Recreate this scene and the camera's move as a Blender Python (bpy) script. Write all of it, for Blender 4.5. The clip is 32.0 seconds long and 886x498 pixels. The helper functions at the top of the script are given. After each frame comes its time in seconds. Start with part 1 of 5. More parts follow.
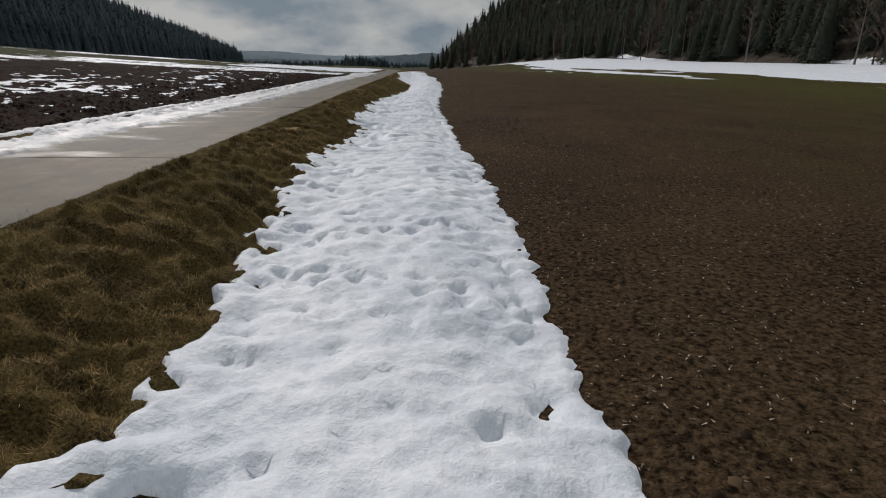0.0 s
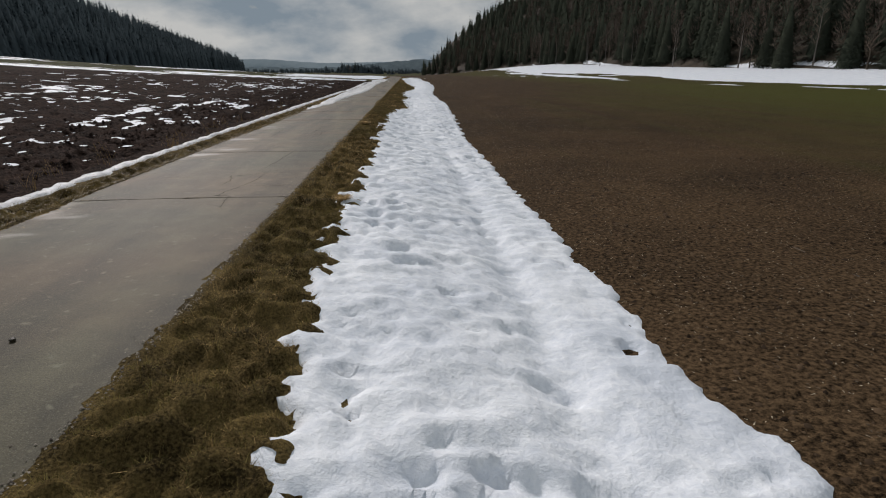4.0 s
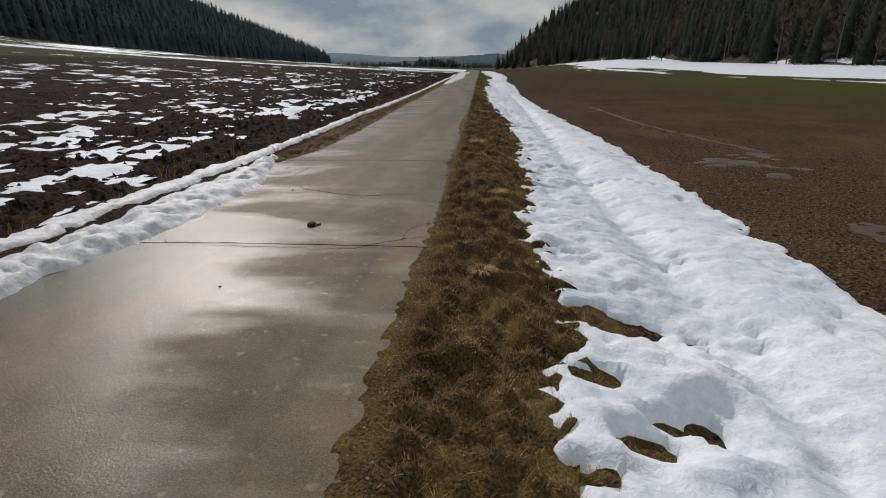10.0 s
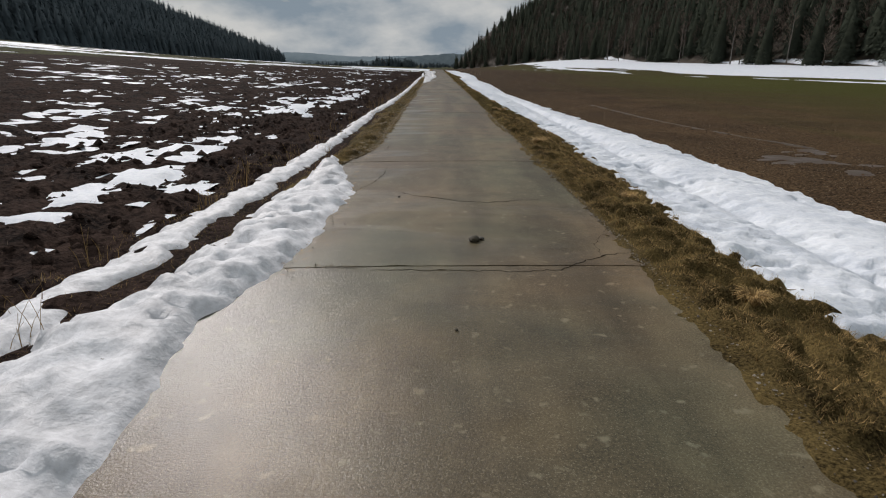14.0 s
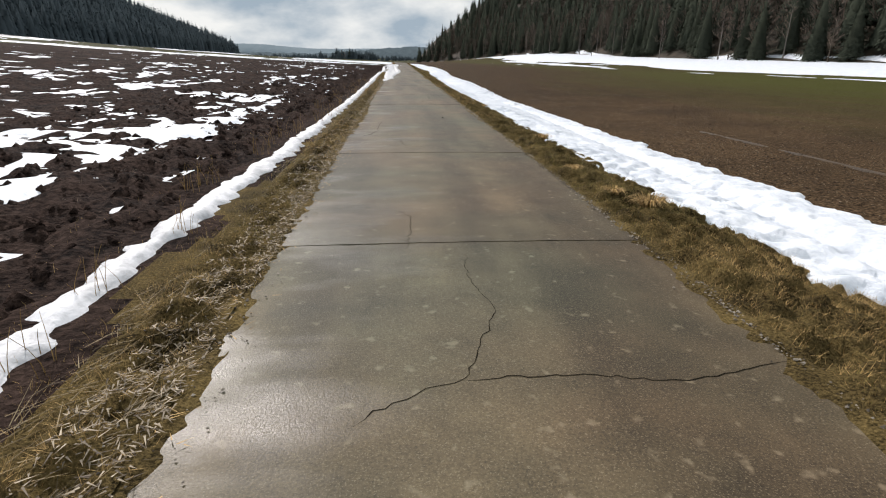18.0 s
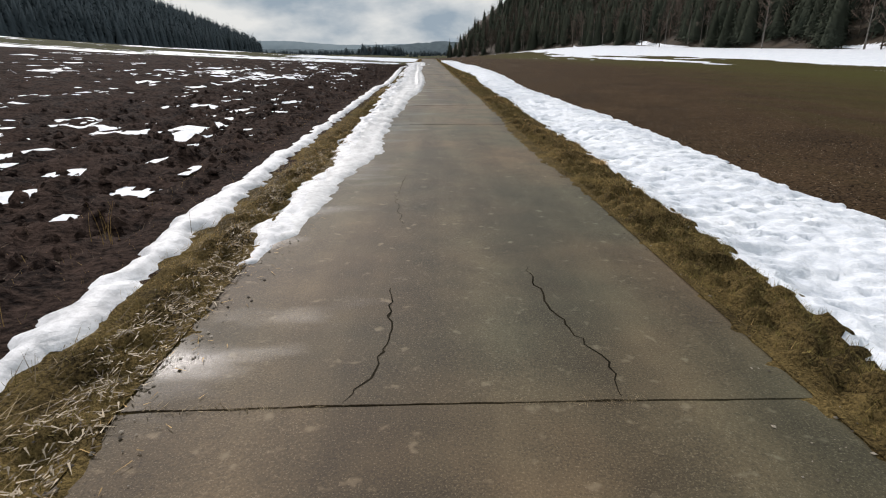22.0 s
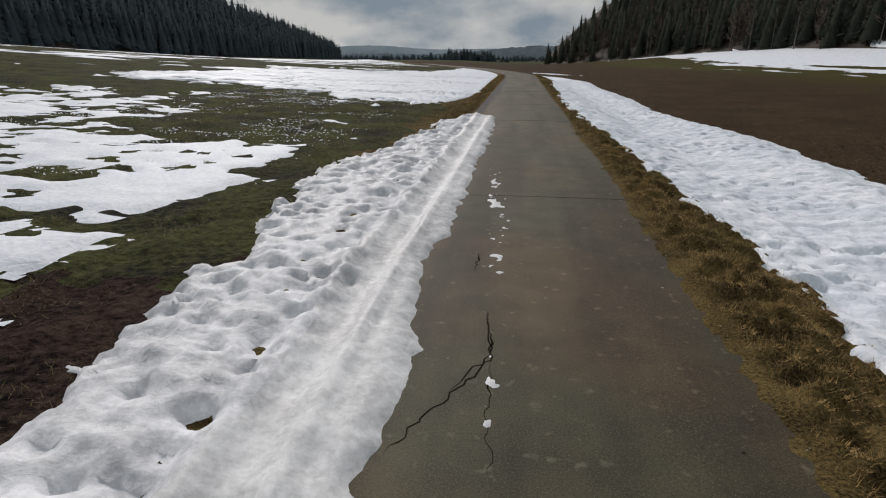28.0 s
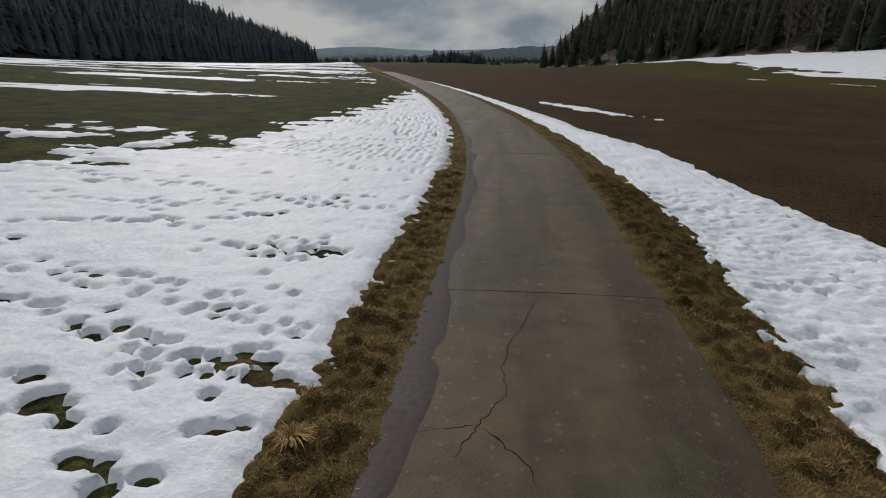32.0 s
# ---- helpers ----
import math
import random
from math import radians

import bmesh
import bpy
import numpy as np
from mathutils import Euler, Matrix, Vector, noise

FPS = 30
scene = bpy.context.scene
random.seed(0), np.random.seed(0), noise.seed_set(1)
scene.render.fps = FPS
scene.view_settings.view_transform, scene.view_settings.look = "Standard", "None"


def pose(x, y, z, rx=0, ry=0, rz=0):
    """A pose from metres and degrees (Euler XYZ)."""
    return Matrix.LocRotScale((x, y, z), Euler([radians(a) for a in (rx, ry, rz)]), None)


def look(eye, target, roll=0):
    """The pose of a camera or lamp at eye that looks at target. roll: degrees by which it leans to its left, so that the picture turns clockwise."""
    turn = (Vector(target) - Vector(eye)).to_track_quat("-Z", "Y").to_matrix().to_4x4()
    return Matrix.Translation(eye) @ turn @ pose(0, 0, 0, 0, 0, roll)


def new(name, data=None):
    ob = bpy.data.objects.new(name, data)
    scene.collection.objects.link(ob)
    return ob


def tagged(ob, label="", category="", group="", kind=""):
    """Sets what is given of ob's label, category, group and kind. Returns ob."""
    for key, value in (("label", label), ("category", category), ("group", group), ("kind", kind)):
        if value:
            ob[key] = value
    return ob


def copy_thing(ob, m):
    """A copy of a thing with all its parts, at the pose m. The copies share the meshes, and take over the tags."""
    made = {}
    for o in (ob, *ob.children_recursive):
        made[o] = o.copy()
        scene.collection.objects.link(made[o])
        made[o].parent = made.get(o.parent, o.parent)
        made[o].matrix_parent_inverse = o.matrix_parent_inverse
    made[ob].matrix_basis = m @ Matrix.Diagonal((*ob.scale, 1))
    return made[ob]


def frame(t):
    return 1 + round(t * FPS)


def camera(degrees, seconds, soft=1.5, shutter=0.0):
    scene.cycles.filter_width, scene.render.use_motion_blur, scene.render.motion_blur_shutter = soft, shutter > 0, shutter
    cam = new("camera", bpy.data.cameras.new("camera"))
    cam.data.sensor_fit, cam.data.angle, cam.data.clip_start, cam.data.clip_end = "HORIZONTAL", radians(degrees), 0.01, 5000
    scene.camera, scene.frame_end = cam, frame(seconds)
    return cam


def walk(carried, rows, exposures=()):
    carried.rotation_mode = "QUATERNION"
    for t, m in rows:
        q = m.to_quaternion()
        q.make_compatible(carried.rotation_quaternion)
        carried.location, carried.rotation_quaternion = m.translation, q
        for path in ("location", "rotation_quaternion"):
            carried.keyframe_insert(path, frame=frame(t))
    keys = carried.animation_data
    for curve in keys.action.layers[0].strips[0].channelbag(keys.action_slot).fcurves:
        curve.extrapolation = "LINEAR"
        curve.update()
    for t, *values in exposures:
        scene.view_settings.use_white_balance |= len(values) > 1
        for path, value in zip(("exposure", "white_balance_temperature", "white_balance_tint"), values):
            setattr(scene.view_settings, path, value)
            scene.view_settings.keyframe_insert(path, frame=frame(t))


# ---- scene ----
cam = camera(78.6, 32.0, 1.1)
# seconds, x, y, z, heading to the left, pitch, lean
PATH = [
    (0, 4.571, -7.841, 1.168, -2.68, -18.83, 0.30),
    (0.5, 4.375, -10.624, 1.116, -3.18, -18.69, 0.33),
    (1, 4.191, -13.620, 1.105, -3.36, -18.67, 0.14),
    (1.5, 3.975, -16.815, 1.171, -3.45, -18.74, -0.22),
    (2, 3.757, -20.064, 1.271, -3.46, -18.81, -0.60),
    (2.5, 3.569, -23.659, 1.281, -3.39, -18.48, -0.32),
    (4.5, 3.143, -43.846, 1.790, -3.31, -18.31, -0.67),
    (5, 3.321, -48.924, 1.890, -3.19, -18.34, -1.00),
    (5.5, 3.429, -53.989, 1.974, -1.33, -18.38, -0.95),
    (6, 3.531, -58.306, 1.956, 0.32, -18.54, -0.94),
    (6.5, 3.661, -61.703, 1.934, 0.56, -18.59, -0.84),
    (7, 3.818, -63.592, 1.757, 1.07, -18.75, -0.85),
    (7.5, 3.847, -64.348, 1.666, 1.51, -18.93, -0.70),
    (8, 3.851, -64.401, 1.629, 2.05, -19.00, -0.63),
    (8.5, 3.742, -64.092, 1.701, 2.55, -18.98, -0.49),
    (9, 3.615, -64.056, 1.734, 3.17, -18.91, -0.29),
    (9.5, 2.859, -64.373, 1.751, 3.77, -18.89, -0.17),
    (10, 1.972, -64.890, 1.728, 3.95, -18.82, -0.28),
    (10.5, 1.341, -65.204, 1.707, 3.97, -18.88, -0.34),
    (11, 0.848, -64.945, 1.731, 4.01, -18.96, -0.29),
    (11.5, 0.455, -64.358, 1.802, 4.04, -18.95, -0.23),
    (12, 0.158, -63.807, 1.804, 4.07, -18.92, -0.18),
    (12.5, -0.050, -63.639, 1.839, 4.21, -18.83, -0.09),
    (13, -0.192, -63.731, 1.672, 4.19, -18.73, -0.05),
    (13.5, -0.246, -63.978, 1.586, 0.94, -18.74, -0.05),
    (15.5, -0.351, -61.521, 1.560, -2.43, -19.22, -0.18),
    (16, -0.517, -59.211, 1.388, -4.56, -19.14, -0.26),
    (16.5, -0.402, -57.388, 1.481, -4.59, -19.26, -0.04),
    (17, -0.579, -55.193, 1.431, -4.71, -19.25, 0.35),
    (17.5, -0.491, -52.410, 1.487, -4.57, -19.33, 0.50),
    (18, -0.496, -48.942, 1.409, -4.51, -19.46, 0.43),
    (18.5, -0.383, -45.209, 1.380, -4.33, -19.49, 0.49),
    (19, -0.289, -41.309, 1.331, -4.24, -19.52, 0.43),
    (19.5, -0.432, -37.921, 1.463, -3.89, -19.49, 0.49),
    (20, -0.277, -33.165, 1.397, -3.17, -19.48, 0.28),
    (20.5, -0.341, -29.173, 1.422, -2.62, -19.52, 0.16),
    (21, -0.396, -24.958, 1.350, -2.31, -19.56, -0.00),
    (21.5, -0.324, -20.652, 1.372, -1.89, -19.67, -0.13),
    (22, -0.182, -16.329, 1.400, -1.33, -19.95, -0.36),
    (22.5, -0.054, -11.523, 1.371, -1.33, -19.66, -0.25),
    (23, 0.165, -6.235, 1.323, -1.14, -19.59, -0.10),
    (23.5, 0.576, -0.899, 1.344, 2.46, -19.62, -0.28),
    (24, 0.921, 4.290, 1.355, 4.04, -19.75, -0.35),
    (24.5, 1.071, 9.476, 1.246, 5.14, -19.59, 0.19),
    (26.5, 0.739, 30.859, 1.676, 7.67, -19.45, 0.07),
    (27, 0.437, 37.747, 1.513, 7.59, -19.16, 0.16),
    (27.5, 0.206, 44.406, 1.579, 7.86, -19.42, -0.01),
    (28, 0.017, 50.080, 1.747, 7.95, -19.47, -0.23),
    (28.5, -0.088, 56.153, 1.615, 8.04, -19.44, -0.28),
    (29, -0.329, 62.447, 1.466, 8.17, -19.43, -0.41),
    (29.5, -0.441, 68.713, 1.465, 8.00, -19.37, -0.46),
    (30, -0.467, 74.314, 1.423, 8.19, -19.43, -0.41),
    (30.5, -0.524, 79.288, 1.469, 7.90, -19.47, -0.19),
    (31, -0.444, 85.120, 1.452, 8.03, -19.34, -0.15),
    (31.5, -0.442, 90.251, 1.994, 7.48, -19.39, -0.38),
    (32, -0.492, 93.903, 2.813, 7.21, -19.39, -0.52),
]


def eye_pose(x, y, z, yaw, pitch, lean):
    a, p = radians(yaw), radians(pitch)
    ahead = Vector((-math.sin(a) * math.cos(p), math.cos(a) * math.cos(p), math.sin(p)))
    return look((x, y, z), Vector((x, y, z)) + 2 * ahead, lean)


walk(cam, [(r[0], eye_pose(*r[1:])) for r in PATH], exposures=[(0.0, -0.48), (2.0, -0.42), (6.0, -0.3), (9.0, -0.36), (12.0, -0.2), (13.5, -0.2), (15.5, 0.05), (17.0, 0.4), (19.0, 0.55), (21.0, 0.5), (22.3, 0.25), (24.0, 0.02), (27.0, -0.2), (29.0, -0.35), (30.0, -0.15), (31.0, -0.3), (32.0, -0.5)])

# ---- sky, sun ----
SUN_ELEVATION, SUN_LEFT = 34.0, 27.0
world = bpy.data.worlds.new("world")
scene.world = world
world.use_nodes = True
wn, wl = world.node_tree.nodes, world.node_tree.links
wn.clear()
w_out = wn.new("ShaderNodeOutputWorld")
sky = wn.new("ShaderNodeTexSky")
sky.sky_type, sky.sun_disc = "NISHITA", False
sky.sun_elevation, sky.sun_rotation = radians(SUN_ELEVATION), radians(-SUN_LEFT)
sky.dust_density, sky.air_density = 3.0, 1.4
bg_sky, bg_cloud, mix_sky = wn.new("ShaderNodeBackground"), wn.new("ShaderNodeBackground"), wn.new("ShaderNodeMixShader")
bg_sky.inputs["Strength"].default_value = 0.09
coord, squash, puff, cover, tint = (wn.new("ShaderNode" + k) for k in ("TexCoord", "Mapping", "TexNoise", "ValToRGB", "ValToRGB"))
squash.inputs["Scale"].default_value = (3.2, 3.2, 7.0)
squash.inputs["Location"].default_value = (0.35, 0.1, 0.2)
puff.inputs["Scale"].default_value, puff.inputs["Detail"].default_value, puff.inputs["Roughness"].default_value = 1.0, 7.0, 0.55
cover.color_ramp.elements[0].position, cover.color_ramp.elements[1].position = 0.12, 0.34
tint.color_ramp.elements[0].position, tint.color_ramp.elements[0].color = 0.40, (0.40, 0.49, 0.58, 1)
tint.color_ramp.elements[1].position, tint.color_ramp.elements[1].color = 0.57, (1.0, 1.0, 0.98, 1)
bg_cloud.inputs["Strength"].default_value = 0.64
for a, b in ((coord.outputs["Generated"], squash.inputs["Vector"]), (squash.outputs["Vector"], puff.inputs["Vector"]),
             (puff.outputs["Fac"], cover.inputs["Fac"]), (puff.outputs["Fac"], tint.inputs["Fac"]), (sky.outputs["Color"], bg_sky.inputs["Color"]),
             (tint.outputs["Color"], bg_cloud.inputs["Color"]), (cover.outputs["Color"], mix_sky.inputs["Fac"]),
             (bg_sky.outputs["Background"], mix_sky.inputs[1]), (bg_cloud.outputs["Background"], mix_sky.inputs[2]), (mix_sky.outputs["Shader"], w_out.inputs["Surface"])):
    wl.new(a, b)
sun = new("sun", bpy.data.lights.new("sun", "SUN"))
sun.data.energy, sun.data.angle, sun.data.color = 2.9, radians(3.5), (1.0, 0.925, 0.895)
az, el = radians(SUN_LEFT), radians(SUN_ELEVATION)
sun.matrix_world = look((0, 0, 50), (50 * math.sin(az) * math.cos(el), -50 * math.cos(az) * math.cos(el), 50 - 50 * math.sin(el)))


# ---- materials ----
def material(name, dark, light, rough=(0.7, 0.9), scale=3.0, fine=40.0, bump=0.3, depth=0.02, fine_mix=0.5, island=0.0, spec=0.4, span=(0.39, 0.62)):
    """Two scales of noise between two colours, with relief; island: how far loose pieces differ."""
    m = bpy.data.materials.new(name)
    m.use_nodes = True
    n, l = m.node_tree.nodes, m.node_tree.links
    b = n["Principled BSDF"]
    b.inputs["Specular IOR Level"].default_value = spec
    geo = n.new("ShaderNodeNewGeometry")
    big, small = n.new("ShaderNodeTexNoise"), n.new("ShaderNodeTexNoise")
    big.inputs["Scale"].default_value, big.inputs["Detail"].default_value = scale, 5.0
    small.inputs["Scale"].default_value, small.inputs["Detail"].default_value, small.inputs["Roughness"].default_value = fine, 4.0, 0.65
    l.new(geo.outputs["Position"], big.inputs["Vector"])
    l.new(geo.outputs["Position"], small.inputs["Vector"])
    both = n.new("ShaderNodeMix")
    both.inputs["Factor"].default_value = fine_mix
    l.new(big.outputs["Fac"], both.inputs["A"])
    l.new(small.outputs["Fac"], both.inputs["B"])
    fac = both.outputs["Result"]
    if island:
        isl = n.new("ShaderNodeMix")
        isl.inputs["Factor"].default_value = island
        l.new(fac, isl.inputs["A"])
        l.new(geo.outputs["Random Per Island"], isl.inputs["B"])
        fac = isl.outputs["Result"]
    ramp = n.new("ShaderNodeValToRGB")
    lo, hi = span if not island else (0.15, 0.85)
    ramp.color_ramp.elements[0].position, ramp.color_ramp.elements[0].color = lo, (*dark, 1)
    ramp.color_ramp.elements[1].position, ramp.color_ramp.elements[1].color = hi, (*light, 1)
    l.new(fac, ramp.inputs["Fac"])
    l.new(ramp.outputs["Color"], b.inputs["Base Color"])
    rr = n.new("ShaderNodeMapRange")
    rr.inputs["From Min"].default_value, rr.inputs["From Max"].default_value = 0.35, 0.65
    rr.inputs["To Min"].default_value, rr.inputs["To Max"].default_value = rough
    l.new(big.outputs["Fac"], rr.inputs["Value"])
    l.new(rr.outputs["Result"], b.inputs["Roughness"])
    if bump:
        bp = n.new("ShaderNodeBump")
        bp.inputs["Strength"].default_value, bp.inputs["Distance"].default_value = bump, depth
        l.new(small.outputs["Fac"], bp.inputs["Height"])
        l.new(bp.outputs["Normal"], b.inputs["Normal"])
    return m


M_PLOUGH = material("ploughed_soil", (0.006, 0.004, 0.0035), (0.064, 0.043, 0.035), (0.85, 0.98), 1.6, 14.0, 1.0, 0.06, 0.65, spec=0.02)
M_TILTH = material("right_field_soil", (0.012, 0.008, 0.0045), (0.118, 0.077, 0.043), (0.85, 0.95), 0.35, 22.0, 1.0, 0.04, 0.8, spec=0.03)
M_MEADOW = material("meadow", (0.010, 0.009, 0.005), (0.086, 0.090, 0.034), (0.8, 0.95), 0.8, 11.0, 1.0, 0.07, 0.5, spec=0.03)
M_VERGE = material("verge_soil", (0.030, 0.022, 0.010), (0.215, 0.155, 0.062), (0.8, 0.95), 2.6, 55.0, 1.0, 0.035, 0.6, spec=0.03)
M_FOREST_FLOOR = material("forest_floor", (0.020, 0.016, 0.010), (0.060, 0.042, 0.025), (0.9, 0.95), 0.4, 6.0, 0.3, 0.1)
M_SNOW = material("snow", (0.65, 0.695, 0.765), (0.85, 0.88, 0.92), (0.5, 0.7), 1.3, 14.0, 0.75, 0.024, 0.5, spec=0.12)
M_SLUSH = material("dirty_snow", (0.46, 0.47, 0.49), (0.82, 0.83, 0.86), (0.5, 0.7), 1.8, 13.0, 0.6, 0.02, 0.5, spec=0.2)
M_ICE = material("trodden_snow", (0.44, 0.44, 0.45), (0.76, 0.77, 0.78), (0.5, 0.7), 1.6, 16.0, 0.35, 0.012, 0.5, spec=0.3)
M_STRAW = material("dry_grass", (0.100, 0.060, 0.020), (0.640, 0.430, 0.180), (0.7, 0.85), 1.2, 9.0, 0.0, 0.01, 0.4, island=0.6, spec=0.15)
M_GREEN = material("green_grass", (0.044, 0.043, 0.011), (0.295, 0.228, 0.072), (0.7, 0.85), 1.2, 9.0, 0.0, 0.01, 0.4, island=0.6, spec=0.15)
M_OLD = material("old_straw", (0.055, 0.042, 0.024), (0.360, 0.280, 0.170), (0.7, 0.85), 1.2, 9.0, 0.0, 0.01, 0.4, island=0.6, spec=0.15)
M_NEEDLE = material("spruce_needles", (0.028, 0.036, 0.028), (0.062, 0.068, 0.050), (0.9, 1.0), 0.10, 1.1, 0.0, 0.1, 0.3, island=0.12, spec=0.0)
# the same needles, paler and bluer: haze of distance put into the colour
M_NEEDLE_HAZE = material("spruce_needles_haze", (0.044, 0.058, 0.065), (0.072, 0.090, 0.099), (0.9, 1.0), 0.08, 0.5, 0.0, 0.1, 0.3, island=0.1, spec=0.0)
M_BARK = material("bark", (0.03, 0.022, 0.016), (0.09, 0.07, 0.05), (0.85, 0.95), 1.5, 12.0, 0.4, 0.03)
M_BIRCH = material("birch_bark", (0.07, 0.06, 0.05), (0.22, 0.20, 0.18), (0.7, 0.9), 2.0, 10.0, 0.3, 0.02)
M_TWIG = material("bare_twigs", (0.055, 0.042, 0.034), (0.170, 0.125, 0.095), (0.8, 0.95), 0.2, 2.0, 0.0, 0.02, 0.5, island=0.5)
# both hill colours hold the blue-grey of aerial haze, paler for the farther ridge
M_HILL_HAZE = material("far_hills_haze", (0.185, 0.235, 0.265), (0.235, 0.285, 0.315), (1.0, 1.0), 0.004, 0.03, 0.0, 0.1, 0.5, spec=0.0)
M_HILL_NEAR_HAZE = material("wooded_hill_haze", (0.085, 0.110, 0.125), (0.130, 0.160, 0.175), (1.0, 1.0), 0.01, 0.06, 0.0, 0.1, 0.5, spec=0.0)
M_CRACK = material("crack_fill", (0.010, 0.009, 0.007), (0.036, 0.030, 0.021), (0.9, 1.0), 4.0, 60.0, 0.0, 0.01, spec=0.0)


def concrete_material():
    m = material("wet_concrete", (0.046, 0.039, 0.027), (0.172, 0.146, 0.100), (0.5, 0.7), 2.6, 85.0, 0.9, 0.0030, 0.6, spec=0.25, span=(0.32, 0.68))
    n, l = m.node_tree.nodes, m.node_tree.links
    b = n["Principled BSDF"]
    geo = n.new("ShaderNodeNewGeometry")
    film, ramp, sep, side = n.new("ShaderNodeTexNoise"), n.new("ShaderNodeValToRGB"), n.new("ShaderNodeSeparateXYZ"), n.new("ShaderNodeMapRange")
    grow, scl = n.new("ShaderNodeMath"), n.new("ShaderNodeMapping")
    scl.inputs["Scale"].default_value = (0.55, 1.3, 1.0)
    film.inputs["Scale"].default_value, film.inputs["Detail"].default_value = 0.9, 6.0
    l.new(geo.outputs["Position"], scl.inputs["Vector"])
    l.new(scl.outputs["Vector"], film.inputs["Vector"])
    l.new(geo.outputs["Position"], sep.inputs["Vector"])
    side.inputs["From Min"].default_value, side.inputs["From Max"].default_value = 0.9, -1.5
    side.inputs["To Min"].default_value, side.inputs["To Max"].default_value = -0.08, 0.18
    l.new(sep.outputs["X"], side.inputs["Value"])
    grow.operation = "ADD"
    l.new(film.outputs["Fac"], grow.inputs[0])
    l.new(side.outputs["Result"], grow.inputs[1])
    ramp.color_ramp.elements[0].position, ramp.color_ramp.elements[0].color = 0.53, (0.70, 0.70, 0.70, 1)
    ramp.color_ramp.elements[1].position, ramp.color_ramp.elements[1].color = 0.70, (0.30, 0.30, 0.30, 1)
    # the far half of the road has dried
    place, dry, less = n.new("ShaderNodeMapRange"), n.new("ShaderNodeValToRGB"), n.new("ShaderNodeMath")
    place.inputs["From Min"].default_value, place.inputs["From Max"].default_value = -70.0, 30.0
    l.new(sep.outputs["Y"], place.inputs["Value"])
    stops = dry.color_ramp.elements
    for where, much in ((0.10, 0.0), (0.15, 0.10), (0.30, 0.05), (0.36, 0.16), (0.52, 0.16), (0.60, 0.14), (0.70, 0.02), (0.76, 0.02)):
        stop = stops.new(where)
        stop.color = (much, much, much, 1)
    stops[0].color, stops[len(stops) - 1].color = (0, 0, 0, 1), (0.24, 0.24, 0.24, 1)
    l.new(place.outputs["Result"], dry.inputs["Fac"])
    pool, pooled = n.new("ShaderNodeMapRange"), n.new("ShaderNodeMath")
    pool.inputs["From Min"].default_value, pool.inputs["From Max"].default_value = -56.0, -60.0
    pool.inputs["To Min"].default_value, pool.inputs["To Max"].default_value = 0.0, 0.13
    l.new(sep.outputs["Y"], pool.inputs["Value"])
    l.new(grow.outputs["Value"], pooled.inputs[0])
    l.new(pool.outputs["Result"], pooled.inputs[1])
    less.operation = "SUBTRACT"
    l.new(pooled.outputs["Value"], less.inputs[0])
    l.new(dry.outputs["Color"], less.inputs[1])
    l.new(less.outputs["Value"], ramp.inputs["Fac"])
    l.new(ramp.outputs["Color"], b.inputs["Roughness"])
    # pale worn spots and long dark stains
    spots, spot_ramp, stain, stain_ramp, long_map = n.new("ShaderNodeTexNoise"), n.new("ShaderNodeValToRGB"), n.new("ShaderNodeTexNoise"), n.new("ShaderNodeValToRGB"), n.new("ShaderNodeMapping")
    spots.inputs["Scale"].default_value, spots.inputs["Detail"].default_value = 10.0, 2.0
    spot_ramp.color_ramp.elements[0].position, spot_ramp.color_ramp.elements[1].position = 0.635, 0.74
    long_map.inputs["Scale"].default_value = (1.3, 0.14, 1.0)
    stain.inputs["Scale"].default_value, stain.inputs["Detail"].default_value = 1.0, 5.0
    stain_ramp.color_ramp.elements[0].position, stain_ramp.color_ramp.elements[0].color = 0.40, (0.62, 0.60, 0.57, 1)
    stain_ramp.color_ramp.elements[1].position, stain_ramp.color_ramp.elements[1].color = 0.58, (1.08, 1.06, 1.03, 1)
    l.new(geo.outputs["Position"], spots.inputs["Vector"])
    l.new(geo.outputs["Position"], long_map.inputs["Vector"])
    l.new(long_map.outputs["Vector"], stain.inputs["Vector"])
    l.new(spots.outputs["Fac"], spot_ramp.inputs["Fac"])
    l.new(stain.outputs["Fac"], stain_ramp.inputs["Fac"])
    darken, lighten = n.new("ShaderNodeMix"), n.new("ShaderNodeMix")
    darken.data_type, darken.blend_type = "RGBA", "MULTIPLY"
    lighten.data_type = "RGBA"
    darken.inputs["Factor"].default_value = 1.0
    old = b.inputs["Base Color"].links[0].from_socket
    l.new(old, darken.inputs[6])
    l.new(stain_ramp.outputs["Color"], darken.inputs[7])
    weaken = n.new("ShaderNodeMath")
    weaken.operation = "MULTIPLY"
    weaken.inputs[1].default_value = 0.68
    l.new(spot_ramp.outputs["Color"], weaken.inputs[0])
    l.new(weaken.outputs["Value"], lighten.inputs["Factor"])
    l.new(darken.outputs[2], lighten.inputs[6])
    lighten.inputs[7].default_value = (0.24, 0.215, 0.165, 1)
    # pale grains of the worn aggregate
    grain, grain_ramp, grains = n.new("ShaderNodeTexNoise"), n.new("ShaderNodeValToRGB"), n.new("ShaderNodeMix")
    grain.inputs["Scale"].default_value, grain.inputs["Detail"].default_value = 130.0, 2.0
    grain_ramp.color_ramp.elements[0].position, grain_ramp.color_ramp.elements[0].color = 0.57, (0, 0, 0, 1)
    grain_ramp.color_ramp.elements[1].position, grain_ramp.color_ramp.elements[1].color = 0.70, (0.42, 0.42, 0.42, 1)
